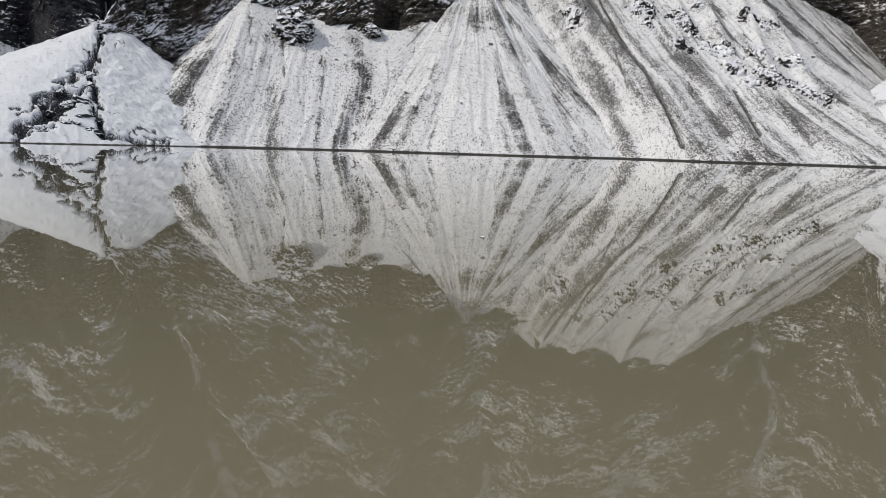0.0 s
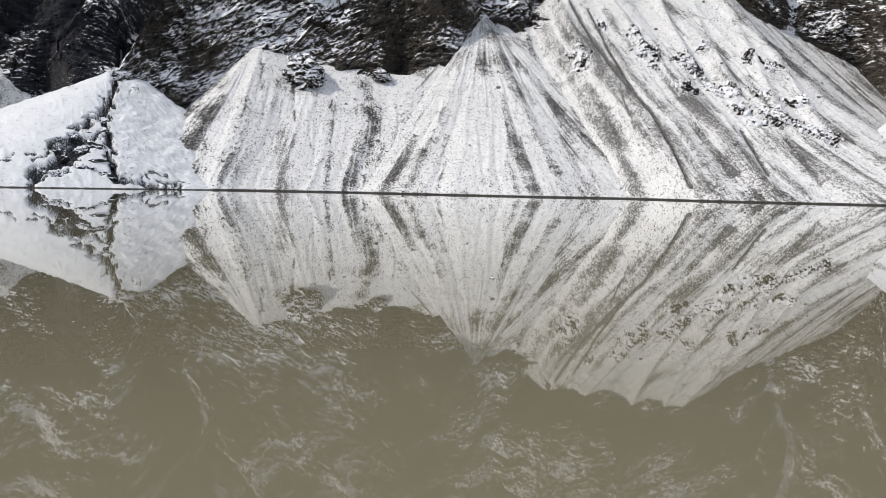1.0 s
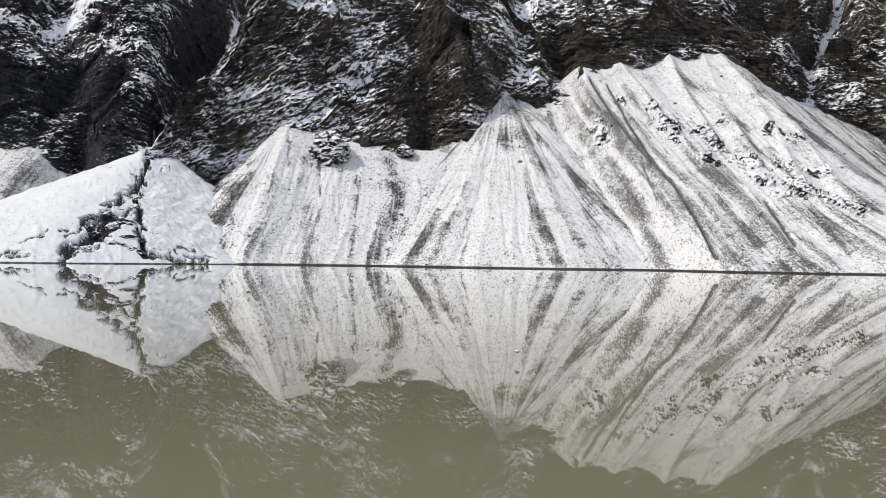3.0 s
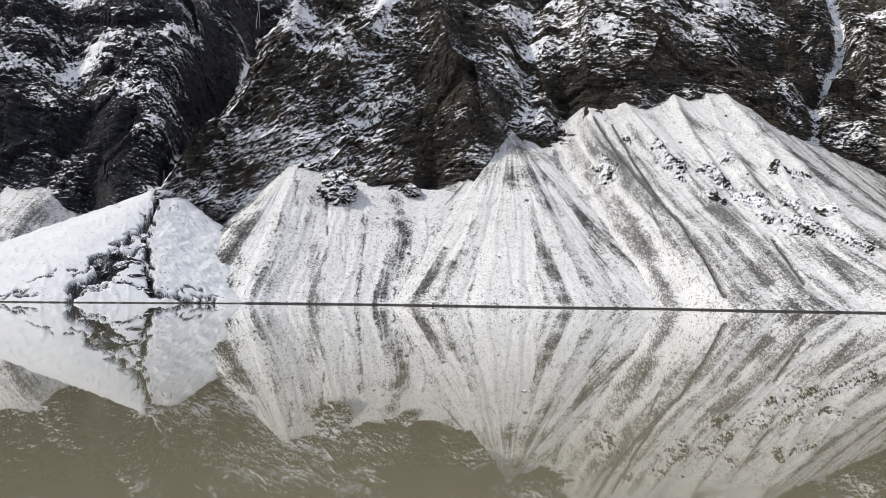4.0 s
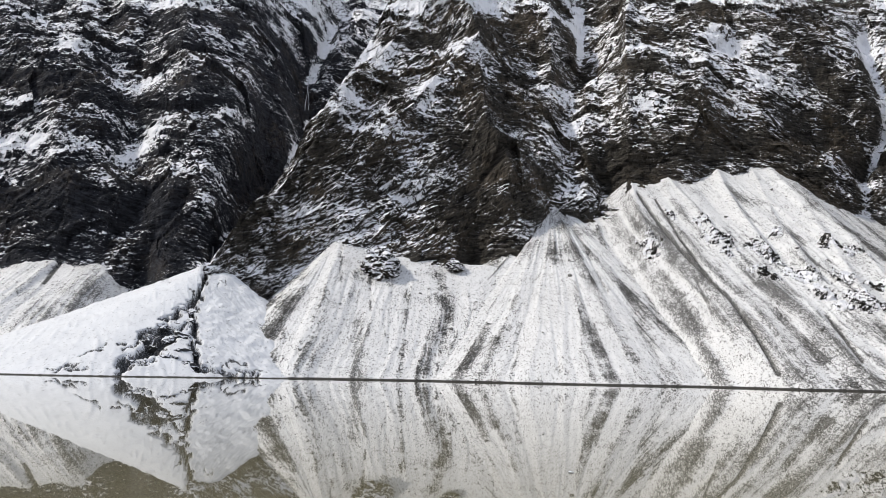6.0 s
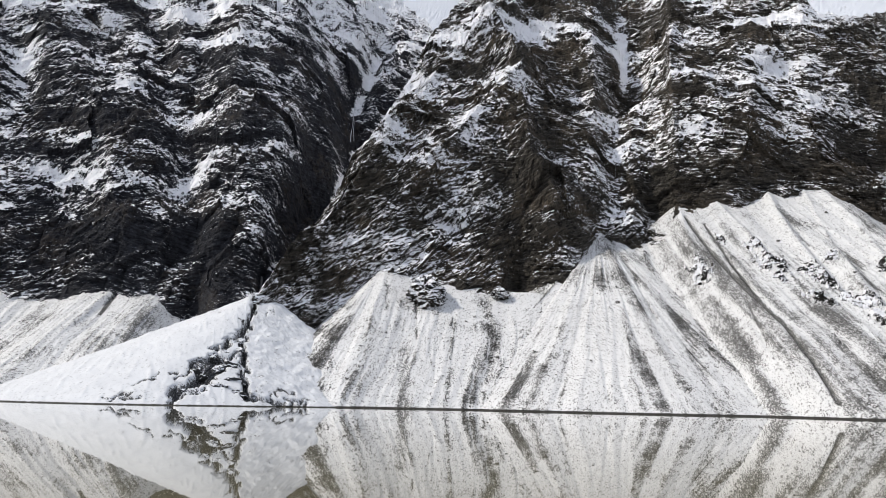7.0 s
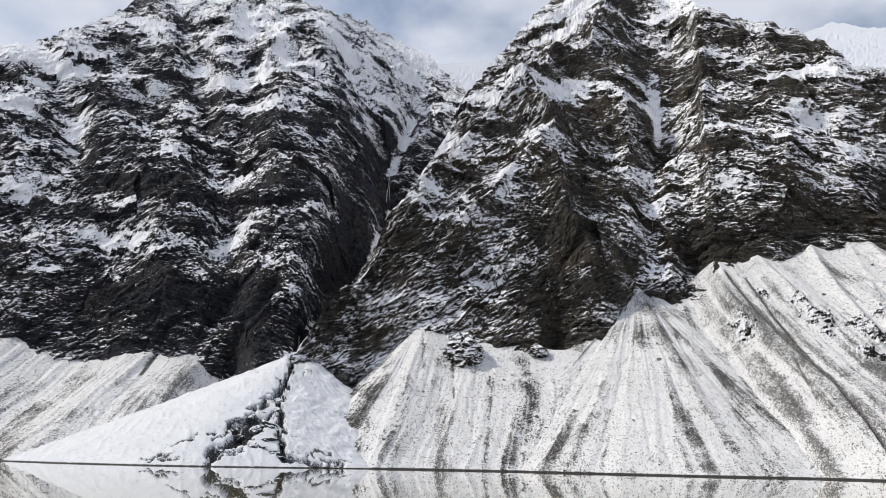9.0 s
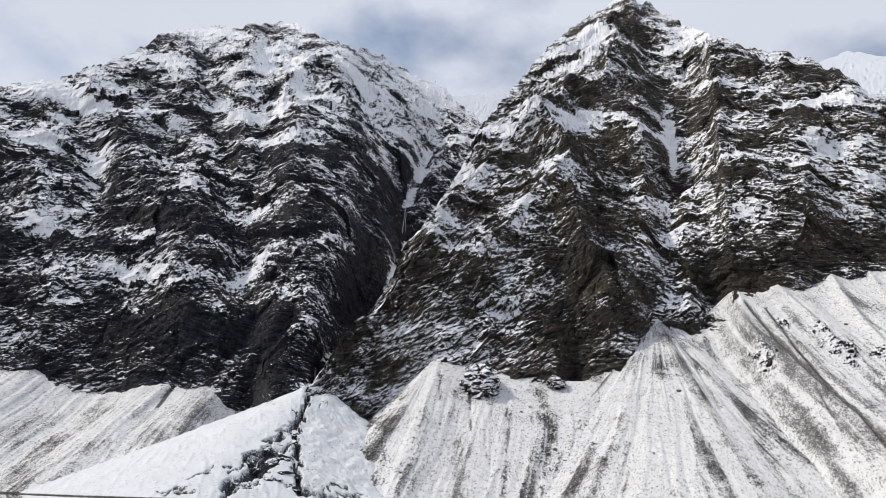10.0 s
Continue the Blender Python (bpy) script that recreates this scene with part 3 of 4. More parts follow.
right_features = [
    ([(1.1, 35.7), (-0.1, 33.1), (-1.5, 29.1), (-6.2, 26.8), (-5.3, 23.3), (-4.5, 20.3), (-3.7, 16.8), (-1.5, 13.2)], 3.2, -30.0, 0.0),
    ([(-18.0, 18.0), (-14.5, 20.3), (-11.7, 23.5), (-8.4, 25.2), (-6.4, 26.8)], 1.5, -11.0, 0.08),
    ([(-24.3, 8.2), (-21.0, 11.8), (-18.5, 14.0), (-15.0, 19.0)], 1.0, -7.0, 0.10),
    ([(-12.0, 16.8), (-9.0, 19.0), (-5.4, 22.6)], 1.0, -7.0, 0.10),
    ([(1.7, 34.1), (2.7, 29.1), (4.2, 26.4), (4.0, 24.0), (-1.0, 22.3), (-3.3, 21.1)], 1.9, 14.0, -0.03),
    ([(3.9, 22.7), (2.8, 19.9), (3.4, 16.4), (1.9, 13.7)], 1.4, 11.0, 0.0),
    ([(5.9, 16.2), (6.4, 13.7)], 1.1, 9.0, -0.10),
    ([(4.6, 16.0), (4.4, 12.5)], 1.0, -8.0, 0.0),
    ([(4.2, 27.2), (4.0, 24.6)], 0.5, 3.0, 0.3),
    ([(7.3, 33.7), (8.5, 29), (7.6, 24)], 2.4, -11.0, 0.0),
    ([(13.0, 30.5), (12.0, 26.0), (13.5, 21.0), (12.5, 17.0)], 2.4, -10.0, 0.0),
    ([(24.3, 23.5), (25.3, 19.7), (25.4, 17.6), (23.5, 15.2), (23.9, 13.5), (23.6, 10.8)], 0.5, 12.0, 0.45),
    ([(25.4, 17.4), (26.3, 15.5), (26.5, 12.4)], 0.5, 6.0, -0.05),
    ([(21.6, 15.0), (22.0, 12.5)], 0.9, -9.0, 0.15),
    ([(27.0, 17.0), (26.6, 13.0), (27.0, 9.5)], 1.0, -10.0, 0.0),
    ([(19.5, 18.2), (22.8, 17.2), (23.5, 15.8)], 0.9, 8.0, -0.20),
    ([(-12.4, 14.5), (-9.0, 12.8)], 0.6, 4.0, 0.2),
]
right_patches = [(-2.0, 33.3, 1.4, 0.6, 0.5), (-3.1, 30.9, 2.2, 0.3, 0.45), (-6.3, 31.1, 1.5, 0.3, 0.3), (-2.5, 28.8, 0.6, 0.4, 0.3), (7.2, 32.9, 3.9, 0.9, 0.4), (9.3, 28.8, 2.9, 0.3, 0.45), (4.0, 26.7, 0.5, 1.8, 0.45), (2.4, 26.4, 1.6, 0.4, 0.4),
                 (12.6, 29.6, 0.8, 0.9, 0.35), (13.9, 26.4, 2.6, 0.3, 0.5), (17.6, 26.6, 2.1, 0.7, 0.28), (17.6, 21.2, 1.2, 1.1, 0.5), (2.3, 18.8, 1.9, 1.1, 0.24), (-9.4, 13.8, 1.2, 0.7, 0.35), (-10.8, 26.1, 1.9, 0.5, 0.2)]
right_patches += [(-12.5, 20.5, 6.0, 6.0, 0.09), (-9.5, 15.5, 4.5, 2.0, 0.16), (1.0, 15.5, 3.0, 2.0, 0.1), (6.5, 22.4, 4.9, 1.6, 0.03), (-15.9, 18.6, 2.1, 0.8, 0.1), (-12.2, 17.3, 2.8, 0.6, 0.25), (4.5, 19.7, 1.7, 0.4, 0.2), (2.3, 30.6, 1.1, 0.2, 0.3), (24.5, 22.5, 2.6, 1.6, 0.35), (19, 25.0, 4.0, 2.0, 0.04), (-19.5, 10.8, 2.0, 1.2, 0.15)]
right_patches += [(-1.6, 23.2, 2.5, 2.6, -0.12), (2.7, 32.6, 2.1, 2.0, -0.16), (2.7, 29.1, 1.8, 0.9, -0.12), (7.6, 16.9, 3.5, 1.2, -0.14), (-10.8, 22.1, 1.4, 1.1, -0.15), (-5.0, 12.0, 5.6, 1.9, -0.05), (6.6, 15.4, 2.0, 1.0, -0.10),
                  (-20.9, 9.6, 2.6, 2.2, -0.05), (13.7, 25.0, 2.2, 0.8, -0.10), (12, 16.5, 7.0, 1.4, -0.05), (20, 18.5, 7.0, 3.0, -0.04)]
az_right = spread(-25.0, 70, -24.9, 33, 0.078, 1.0)
right_mountain, R_AZ, R_EL, R_R = massif("mountain", az_right, RIGHT_SKY, RIGHT_FOOT, (62, 50.5, 7.0), right_features, right_patches, 8,
    [(-25, 0.55), (-8, 0.48), (-2, 0.1), (10, -0.05), (30, -0.10)], 400, 1.0, -0.01, None, 0.35, ROCK_RIGHT, "brown rock peak with snow-dusted ledges and a sharp ridge")

FAR_SKY = [(-40, 20), (-25, 28.5), (-15, 30.2), (-12.8, 30.4), (-9.3, 30.7), (-5, 30.2), (2, 29), (10, 29), (15, 29.6), (17.6, 30.0), (20.0, 29.0), (26, 27.6), (34, 26), (55, 16)]
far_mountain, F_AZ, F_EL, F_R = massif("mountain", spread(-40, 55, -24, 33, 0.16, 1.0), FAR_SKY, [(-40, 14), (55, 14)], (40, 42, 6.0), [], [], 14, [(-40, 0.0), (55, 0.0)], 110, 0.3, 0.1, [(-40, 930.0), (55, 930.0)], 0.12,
    FAR_SHADED_SNOW, "snow-covered ridge far behind the two peaks")


# ---------------------------------------------------------------- scree fans
fan_objects = {}


def dress(key, x, y, z, arc, Q, stones, ribs, seed, mirrored=False):
    """Runnels, streaks and stones on a slope; arc runs across the fall line in metres, Q down it."""
    wander = 1.2 * fbm(arc / 14, Q / 50, 0.0, 2, seed) + (4.0 * fbm(arc / 60, Q / 70, 2.0, 3, seed + 9) if key in SHEETS else 0.0)
    runs = fbm((arc + wander) / 9.0, Q / 150, 1.7, 3, seed + 1, 0.6)
    thin = fbm((arc + wander) / 2.1, Q / 70, 4.1, 3, seed + 2, 0.6)
    hair = fbm((arc + 0.5 * wander) / 0.8, Q / 45, 7.3, 2, seed + 6, 0.6)
    mottle = fbm(x / 16, y / 16, z / 16, 4, seed + 4, 0.6)
    fade = step(0, 35, Q)
    gain = {"left": 0.7, "middle": 0.7, "far_slope": 0.75}.get(key, 1.0)
    z = z + ribs * fade * (1.5 * runs + 0.5 * thin) + fade * 0.12 * hair + 0.22 * fbm(x / 2.5, y / 2.5, 0.0, 2, seed + 3)
    az_v, el_v = seen(np.stack([x, y, z], -1))
    stone = stones - 0.27 + gain * (0.66 * np.clip(runs, -0.5, 1) + (0.34 * thin + 0.16 * hair) * (1 + 0.9 * mottle)) * step(2, 55, Q) + 0.26 * mottle + 0.13 * fbm(x / 4.5, y / 4.5, z / 4.5, 3, seed + 14, 0.7) + (0.07 * step(50, 150, Q) if key == "slope" else 0.0)
    cut = np.zeros_like(z)
    for line, width, dig, more in [*STREAKS.get(key, ()), *STREAKS.get(key + "_ribs", ())]:
        d, along = near_line(az_v + 0.03 * hair, el_v, line)
        g = np.exp(-(d / width) ** (2 if dig >= 0 else 1.1)) * np.clip(1.15 - 0.3 * np.abs(2 * along - 1) ** 4, 0, 1)
        z = z - dig * g
        stone = stone + (1.02 if 0 < more < 0.6 else 1.0) * more * g * (0.8 + 0.6 * hair + 0.5 * mottle)
        if more >= 0.8:
            cut = np.maximum(cut, g)
    z = np.where(z < 0.5, z * 0.6 + 0.2, z)
    stone = np.clip(stone, 0.09 + 0.10 * np.clip(mottle, 0, 1), 0.78)
    stone = np.maximum(stone, 1.05 * step(0.35, 0.8, cut + 0.15 * hair))
    p = np.stack([x, y, z], -1)
    ob = fan_objects[key] = mesh_thing("scree_fan", grid_mesh("scree_fan", p, True, not mirrored, stone=stone), SCREE)
    tagged(ob, FAN_LABELS.get(key, "snow-dusted fan of grey scree reaching down to the lake"), "scree fan", "scree fans under the cliffs")
    return p, stone


def fan(key, spec):
    """One fan of loose stones, with streaks and shallow runnels that run down from its apex."""
    az, el, r, s0, s1, stones, ribs, (lo, hi) = spec
    a = apex(spec)
    length = a[2] / ((s0 + s1) / 2) + 22
    rho = np.linspace(0.0, 1.0, int(length / 0.75)) ** 0.93 * length
    # 180 degrees points from the apex straight at the lake
    phi = np.radians(np.linspace(lo, hi, int(radians(hi - lo) * length * 0.72 / 0.55)))
    P, Q = np.meshgrid(phi, rho, indexing="ij")
    x, y = a[0] + Q * np.sin(P), a[1] + Q * np.cos(P)
    return dress(key, x, y, a[2] - cone_drop(Q * (lean(x, y, a) if key == "left" else 1.0), s0, s1, REACH), (P[0, 0] - P) * 62.0 if key == "left" else P * 62.0, Q, stones, ribs, 41 if key == "left" else 40 + list(FANS).index(key))


def steep_slope(key, lo, hi, length, stones, ribs, seed):
    """A steep ribbed slope whose streaks run side by side."""
    at, way, side = SHEETS[key][:3]
    A, Q = np.meshgrid(np.arange(lo, hi, 0.5), np.linspace(-8.0, length, int(length / 0.68)), indexing="ij")
    spreading = 1 + 0.10 * np.clip(Q, 0, 200) / 150
    A = A if key == "middle" else 40 + (A - 40) * spreading
    spreading = 1.0 if key == "middle" else spreading
    x, y = (at[k] + A * side[k] + Q * way[k] for k in (0, 1))
    return dress(key, x, y, sheet_height(key, x, y), A / spreading, np.maximum(Q, 0) + (0 if key == "middle" else 12), stones, ribs, seed, key == "far_slope")


FAN_LABELS = {
    "far_slope": "stony snow-dusted scree slope behind the avalanche cone",
    "great": "tall snow-dusted scree fan with dark radiating streaks of stones",
    "middle": "row of merged snow-dusted scree runs under the dark cliff",
    "left": "snow-dusted scree fan with a pointed top and stony flank",
    "slope": "steep ribbed slope of snow-dusted scree under the brown cliff",
}
# streaks: line, width, depth dug (m), more stones
STREAKS = {
    "great": [([(2.2, 12.1), (2.2, 9.0), (2.9, 7.7)], 0.7, 0.0, 0.34), ([(3.5, 11.4), (4.9, 9.0)], 0.12, 0.6, 0.4), ([(2.6, 12.6), (4.4, 9.6), (6.0, 6.3)], 0.12, 0.8, 0.2),
              ([(4.2, 5.1), (5.3, 2.1), (6.4, 0.3)], 0.50, 0.3, 0.36), ([(1.85, 3.8), (2.3, 0.3)], 0.12, 0.4, 0.45), ([(7.0, 7.7), (8.5, 3.8), (10.2, -0.4)], 0.55, 0.5, 0.5),
              ([(8.76, 7.3), (11.0, -0.3)], 0.25, 0.3, 0.3), ([(-2.6, 6.8), (-3.7, 3.2), (-5.4, 0.0)], 0.45, 0.2, 0.30), ([(-0.6, 4.6), (-1.0, 2.0), (-1.2, 0.0)], 0.45, 0.2, 0.46),
              ([(-1.6, 8.2), (-4.2, 4.6), (-7.2, 0.0)], 0.5, -0.6, -0.5), ([(-0.2, 8.6), (-2.6, 3.2)], 0.25, 0.0, -0.3), ([(0.6, 9.0), (0.4, 3.0), (0.2, 0.0)], 0.40, 0.0, -0.25), ([(3.2, 8.0), (6.6, 4.0)], 0.3, -0.2, -0.3)],
    "left": [([(-20.4, 7.0), (-19.5, 5.3), (-20.0, 3.2), (-19.4, -0.3)], 1.2, 0.0, 0.25), ([(-15.8, 6.8), (-17.0, 1.6), (-17.3, -0.3)], 0.14, 0.4, 0.25), ([(-18.2, 8.0), (-18.3, 5.0), (-19.2, 2.5)], 0.9, 0.0, 0.2),
             ([(-17.2, 2.2), (-17.9, 0.6), (-18.0, -0.5)], 0.5, -0.8, -0.6), ([(-16.0, 4.5), (-16.4, 0.0)], 0.6, 0.0, -0.2)],
    "middle": [([(-13.5, 6.0), (-13.2, 2.6), (-13.35, -0.4)], 0.45, 0.4, 0.36), ([(-12.45, 7.4), (-12.3, 4.8)], 0.12, 0.5, 0.5), ([(-9.4, 7.5), (-9.6, 3.1), (-9.9, -0.2)], 0.28, 0.4, 0.34),
               ([(-7.1, 7.6), (-6.4, 4.5), (-6.9, 1.9), (-8.6, 0.0)], 0.45, 0.4, 0.30), ([(-5.7, 5.8), (-7.5, 0.0)], 0.35, 0.3, 0.20), ([(-14.8, 9.6), (-14.7, 7.0)], 0.14, 0.4, 0.25),
               ([(-14.6, 5.5), (-14.7, 0.0)], 0.6, 0.0, -0.3), ([(-11.4, 6.0), (-11.6, 0.0)], 0.7, 0.0, -0.2), ([(-8.4, 5.0), (-8.6, 1.5)], 0.4, 0.0, -0.3), ([(-10.6, 8.6), (-10.9, 1.0)], 0.08, 0.3, 0.3)],
    # with rock-cored ribs (dug: minus, raised) and the stony runs beside them
    "slope": [([(8.4, 13.7), (10.5, 10.7), (12.3, 8.5), (14.7, 5.9), (16.3, 3.4), (17.7, 0.5)], 0.13, 1.8, 0.9), ([(9.7, 13.3), (11.5, 10.2), (13.5, 7.2)], 0.09, 1.2, 0.8), ([(12.3, 7.6), (13.5, 4.7)], 0.08, 0.8, 0.7),
              ([(9.4, 9.0), (10.7, 6.8), (12.7, 3.4), (15.4, -0.4)], 0.40, 0.3, 0.34), ([(15.6, 8.0), (17.9, 5.0), (19.3, 2.6), (21.8, -0.3)], 0.50, 0.5, 0.42), ([(17.9, 4.6), (20.4, 1.8), (22.5, -0.3)], 0.30, 0.4, 0.34),
              ([(20.9, 4.6), (22.9, 1.4)], 0.12, 1.2, 0.8), ([(23.7, 4.2), (26.3, 0.7)], 0.14, 0.8, 0.6), ([(18.0, 11.2), (19.9, 9.5)], 0.25, 0.6, 0.5), ([(14.9, 13.7), (16.9, 12.5), (18.4, 11.0)], 0.30, 0.8, 0.5),
              ([(20.0, 11.5), (22.8, 8.5)], 0.30, 0.6, 0.5), ([(22.2, 10.6), (24.6, 8.4)], 0.40, 0.3, 0.4), ([(21.3, 8.2), (23.4, 5.0)], 0.25, 0.8, 0.5)],
    "slope_ribs": [([(7.9, 14.4), (8.7, 11.4), (9.8, 9.2)], 0.45, -2.4, -0.1), ([(10.3, 14.8), (12.6, 12.4), (14.6, 9.3)], 0.45, -3.4, -0.2), ([(14.1, 15.1), (15.6, 11.8), (17.4, 8.9)], 0.55, -3.8, -0.2),
              ([(16.6, 14.8), (18.2, 11.0), (20.6, 6.6)], 0.50, -3.0, -0.1), ([(17.8, 14.8), (20.5, 11.0), (23.3, 5.6)], 0.55, -3.2, -0.1), ([(19.5, 13.4), (23.0, 9.2), (26.0, 4.4)], 0.5, -2.4, 0.0),
              ([(11.4, 13.9), (13.6, 11.4), (15.0, 8.8)], 0.28, 1.2, 0.1), ([(14.9, 14.0), (16.8, 10.8), (18.6, 8.4)], 0.30, 1.2, 0.1), ([(17.0, 13.4), (19.3, 9.8), (21.4, 6.8)], 0.30, 1.2, 0.1), ([(14.6, 8.6), (18.8, 3.0), (20.6, 0.0)], 0.5, 0.0, -0.25)],
    "far_slope": [([(-34.6, 6.9), (-35.4, 5.6)], 0.16, 0.8, 0.8), ([(-32.0, 6.6), (-33.6, 4.2), (-36.5, 1.6)], 1.0, 0.0, 0.25), ([(-38.8, 5.4), (-41.5, 2.6), (-43.5, 0.4)], 0.7, 0.5, 0.35), ([(-42.5, 5.6), (-45.0, 2.6)], 0.6, 0.5, 0.3),
              ([(-36.6, 6.0), (-40.0, 2.8), (-42.0, 0.4)], 0.5, -0.6, -0.45), ([(-43.0, 6.6), (-45.5, 4.4)], 0.6, -0.6, -0.45)],
}
fan_surfaces = {key: fan(key, spec) for key, spec in FANS.items()}
fan_surfaces["middle"] = steep_slope("middle", 0.0, 118.0, 122.0, 0.30, 0.6, 41)
fan_surfaces["slope"] = steep_slope("slope", -34.0, 215.0, 206.0, 0.42, 0.8, 66)
fan_surfaces["far_slope"] = steep_slope("far_slope", -30.0, 190.0, 165.0, 0.31, 1.1, 67)


def surface_at(az, el):
    """The first point of fans or walls on the ray at (az, el)."""
    r = np.arange(220.0, 480.0, 0.25)
    a = math.radians(az)
    z = apron(r * math.sin(a), r * math.cos(a))
    ok = (z - EYE) / r >= math.tan(math.radians(el))
    k = int(ok.argmax()) if ok.any() else int(((z - EYE) / r).argmax())
    return np.array([r[k] * math.sin(a), r[k] * math.cos(a), z[k]])


# ---------------------------------------------------------------- avalanche snow
def avalanche_cone():
    """Old avalanche snow below the slot, split by the stream, with a collapsed hollow."""
    a = apex(CONE)
    length = a[2] / 0.45 + 26
    rho = np.linspace(0, 1, int(length / 0.55)) * length
    phi = np.radians(np.linspace(80, 262, 560))
    P, Q = np.meshgrid(phi, rho, indexing="ij")
    x, y = a[0] + Q * np.sin(P), a[1] + Q * np.cos(P)
    b = place(np.float64(-23.4), np.float64(7.25), np.float64(328))
    z = np.maximum(a[2] - cone_drop(Q * flank(x, y, a), CONE[3], CONE[4], REACH), b[2] - cone_drop(np.hypot(x - b[0], y - b[1]) * flank(x, y, b), 0.52, 0.39, REACH))
    az, el = seen(np.stack([x, y, z], -1))
    # rough, lumpy surface on the stream's far side, wind-smoothed on the other
    lumpy = step(-25.4, -24.2, az)
    z = z + 0.5 * fbm(x / 16, y / 16, 0.0, 3, 70) + lumpy * (0.35 * fbm(x / 2.4, y / 2.4, z / 2.4, 3, 71, 0.65) + 0.5 * fbm(x / 8, y / 8, 0.0, 2, 77) + 1.3 * fbm(x / 13, y / 13, 3.0, 3, 79)) + (1 - lumpy) * (0.15 * fbm((x + y) / 4, (x - y) / 14, 0.0, 3, 72) + 0.5 * np.maximum(fbm((x + 0.6 * y) / 3, (y - 0.6 * x) / 18, 5.0, 3, 76), 0.1))
    jag_a, jag_e = az + 0.3 * fbm(x / 9, y / 9, 0.0, 3, 73, 0.6) + 0.40 * facets(x / 5, y / 5, 0.0, 73), el + 0.2 * fbm(x / 6, y / 6, 3.0, 3, 74, 0.6) + 0.36 * facets(x / 4, y / 4, 0.0, 74)
    grime = fbm((x + 0.6 * y) / 2.2, (y - 0.6 * x) / 22, 5.0, 3, 78, 0.6)
    dirt_shade = -0.16 + 0.26 * np.clip(grime, 0, 1) * (1 - lumpy) + lumpy * (0.08 + 0.22 * fbm(x / 5, y / 5, z / 5, 4, 75, 0.6))
    cuts = [([(-24.7, 7.8), (-24.9, 6.2), (-25.3, 5.0)], 0.26, 5.0),
            ([(-25.4, 4.8), (-25.5, 3.8), (-25.2, 1.8), (-25.0, 0.2)], 0.30, 4.0),
            ([(-25.4, 4.7), (-26.3, 4.3), (-27.5, 3.2), (-28.9, 2.3)], 0.22, 3.2),
            ([(-26.2, 2.4), (-27.2, 2.7), (-28.2, 1.9)], 0.46, 4.2),
            ([(-27.0, 1.9), (-28.2, 1.3), (-29.4, 0.8), (-30.1, -0.1)], 0.42, 3.6),
            ([(-25.9, 3.2), (-26.9, 2.6)], 0.16, 1.8),
            ([(-27.6, 0.6), (-28.4, 0.2), (-29.6, -0.2)], 0.10, 1.4),
            ([(-25.0, 0.1), (-22.6, -0.3), (-20.6, -0.5)], 0.34, 2.6),
            ([(-34.4, -0.25), (-32.6, -0.15)], 0.10, 1.2),
            ([(-28.8, 2.2), (-29.8, 1.4)], 0.08, 1.0)]
    cracks = [([(-27.3, 7.0), (-27.6, 6.2)], 0.05, 0.8), ([(-23.2, 7.1), (-23.8, 5.9)], 0.035, 0.6), ([(-26.6, 3.6), (-28.0, 2.7)], 0.06, 1.0), ([(-25.0, 4.0), (-25.6, 5.4)], 0.07, 0.8),
              ([(-30.8, 1.6), (-32.6, 0.7)], 0.05, 0.6), ([(-22.9, 0.4), (-21.0, 0.2), (-20.2, -0.2)], 0.08, 0.8)]
    cuts += cracks
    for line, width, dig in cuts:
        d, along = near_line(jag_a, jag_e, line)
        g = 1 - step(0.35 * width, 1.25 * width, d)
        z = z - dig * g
        # darkens the cuts: debris, plus shade under overhanging snow painted into the colour
        dirt_shade = np.maximum(dirt_shade, 0.97 * (1 - step(0.7 * width, 1.1 * width, d)))
    z = np.where(z < 0.3, z * 0.5 + 0.15, z)
    z = np.where(z < -0.3, np.minimum(z, -0.3), z)
    ob = mesh_thing("avalanche_cone", grid_mesh("avalanche_cone", np.stack([x, y, z], -1), True, True, stone=dirt_shade), AVALANCHE)
    tagged(ob, "cone of old avalanche snow split by a dark collapsed stream hollow", "snow cone")
    return ob


snow_cone = avalanche_cone()


def snow_mound():
    """Smooth avalanche snow under the far gully."""
    a = apex(MOUND)
    length = a[2] / 0.69 + 20
    rho = np.linspace(0, 1, 190) * length
    phi = np.radians(np.linspace(110, 262, 300))
    P, Q = np.meshgrid(phi, rho, indexing="ij")
    x, y = a[0] + Q * np.sin(P), a[1] + Q * np.cos(P)
    z = a[2] - cone_drop(Q, MOUND[3], MOUND[4], REACH) + 2.0 * fbm(x / 14, y / 14, 0.0, 5, 80, 0.6) + 1.5
    ob = mesh_thing("snow_mound", grid_mesh("snow_mound", np.stack([x, y, z], -1), True, True, stone=np.clip(-0.05 + 0.45 * fbm(x / 9, y / 9, 0, 4, 81), -0.2, 1)), AVALANCHE)
    tagged(ob, "smooth mound of white avalanche snow at the lake's edge", "snow mound")


snow_mound()


# ---------------------------------------------------------------- water and ground
def lake():
    n = 72
    ring = [(780 * math.cos(2 * math.pi * k / n), 60 + 780 * math.sin(2 * math.pi * k / n), 0.0) for k in range(n)]
    bm = bmesh.new()
    bm.faces.new([bm.verts.new(p) for p in ring])
    me = bpy.data.meshes.new("water")
    bm.to_mesh(me)
    bm.free()
    ob = mesh_thing("water", me, WATER)
    tagged(ob, "still grey-green silty glacier lake reflecting the mountains", "lake", kind="structure")


lake()


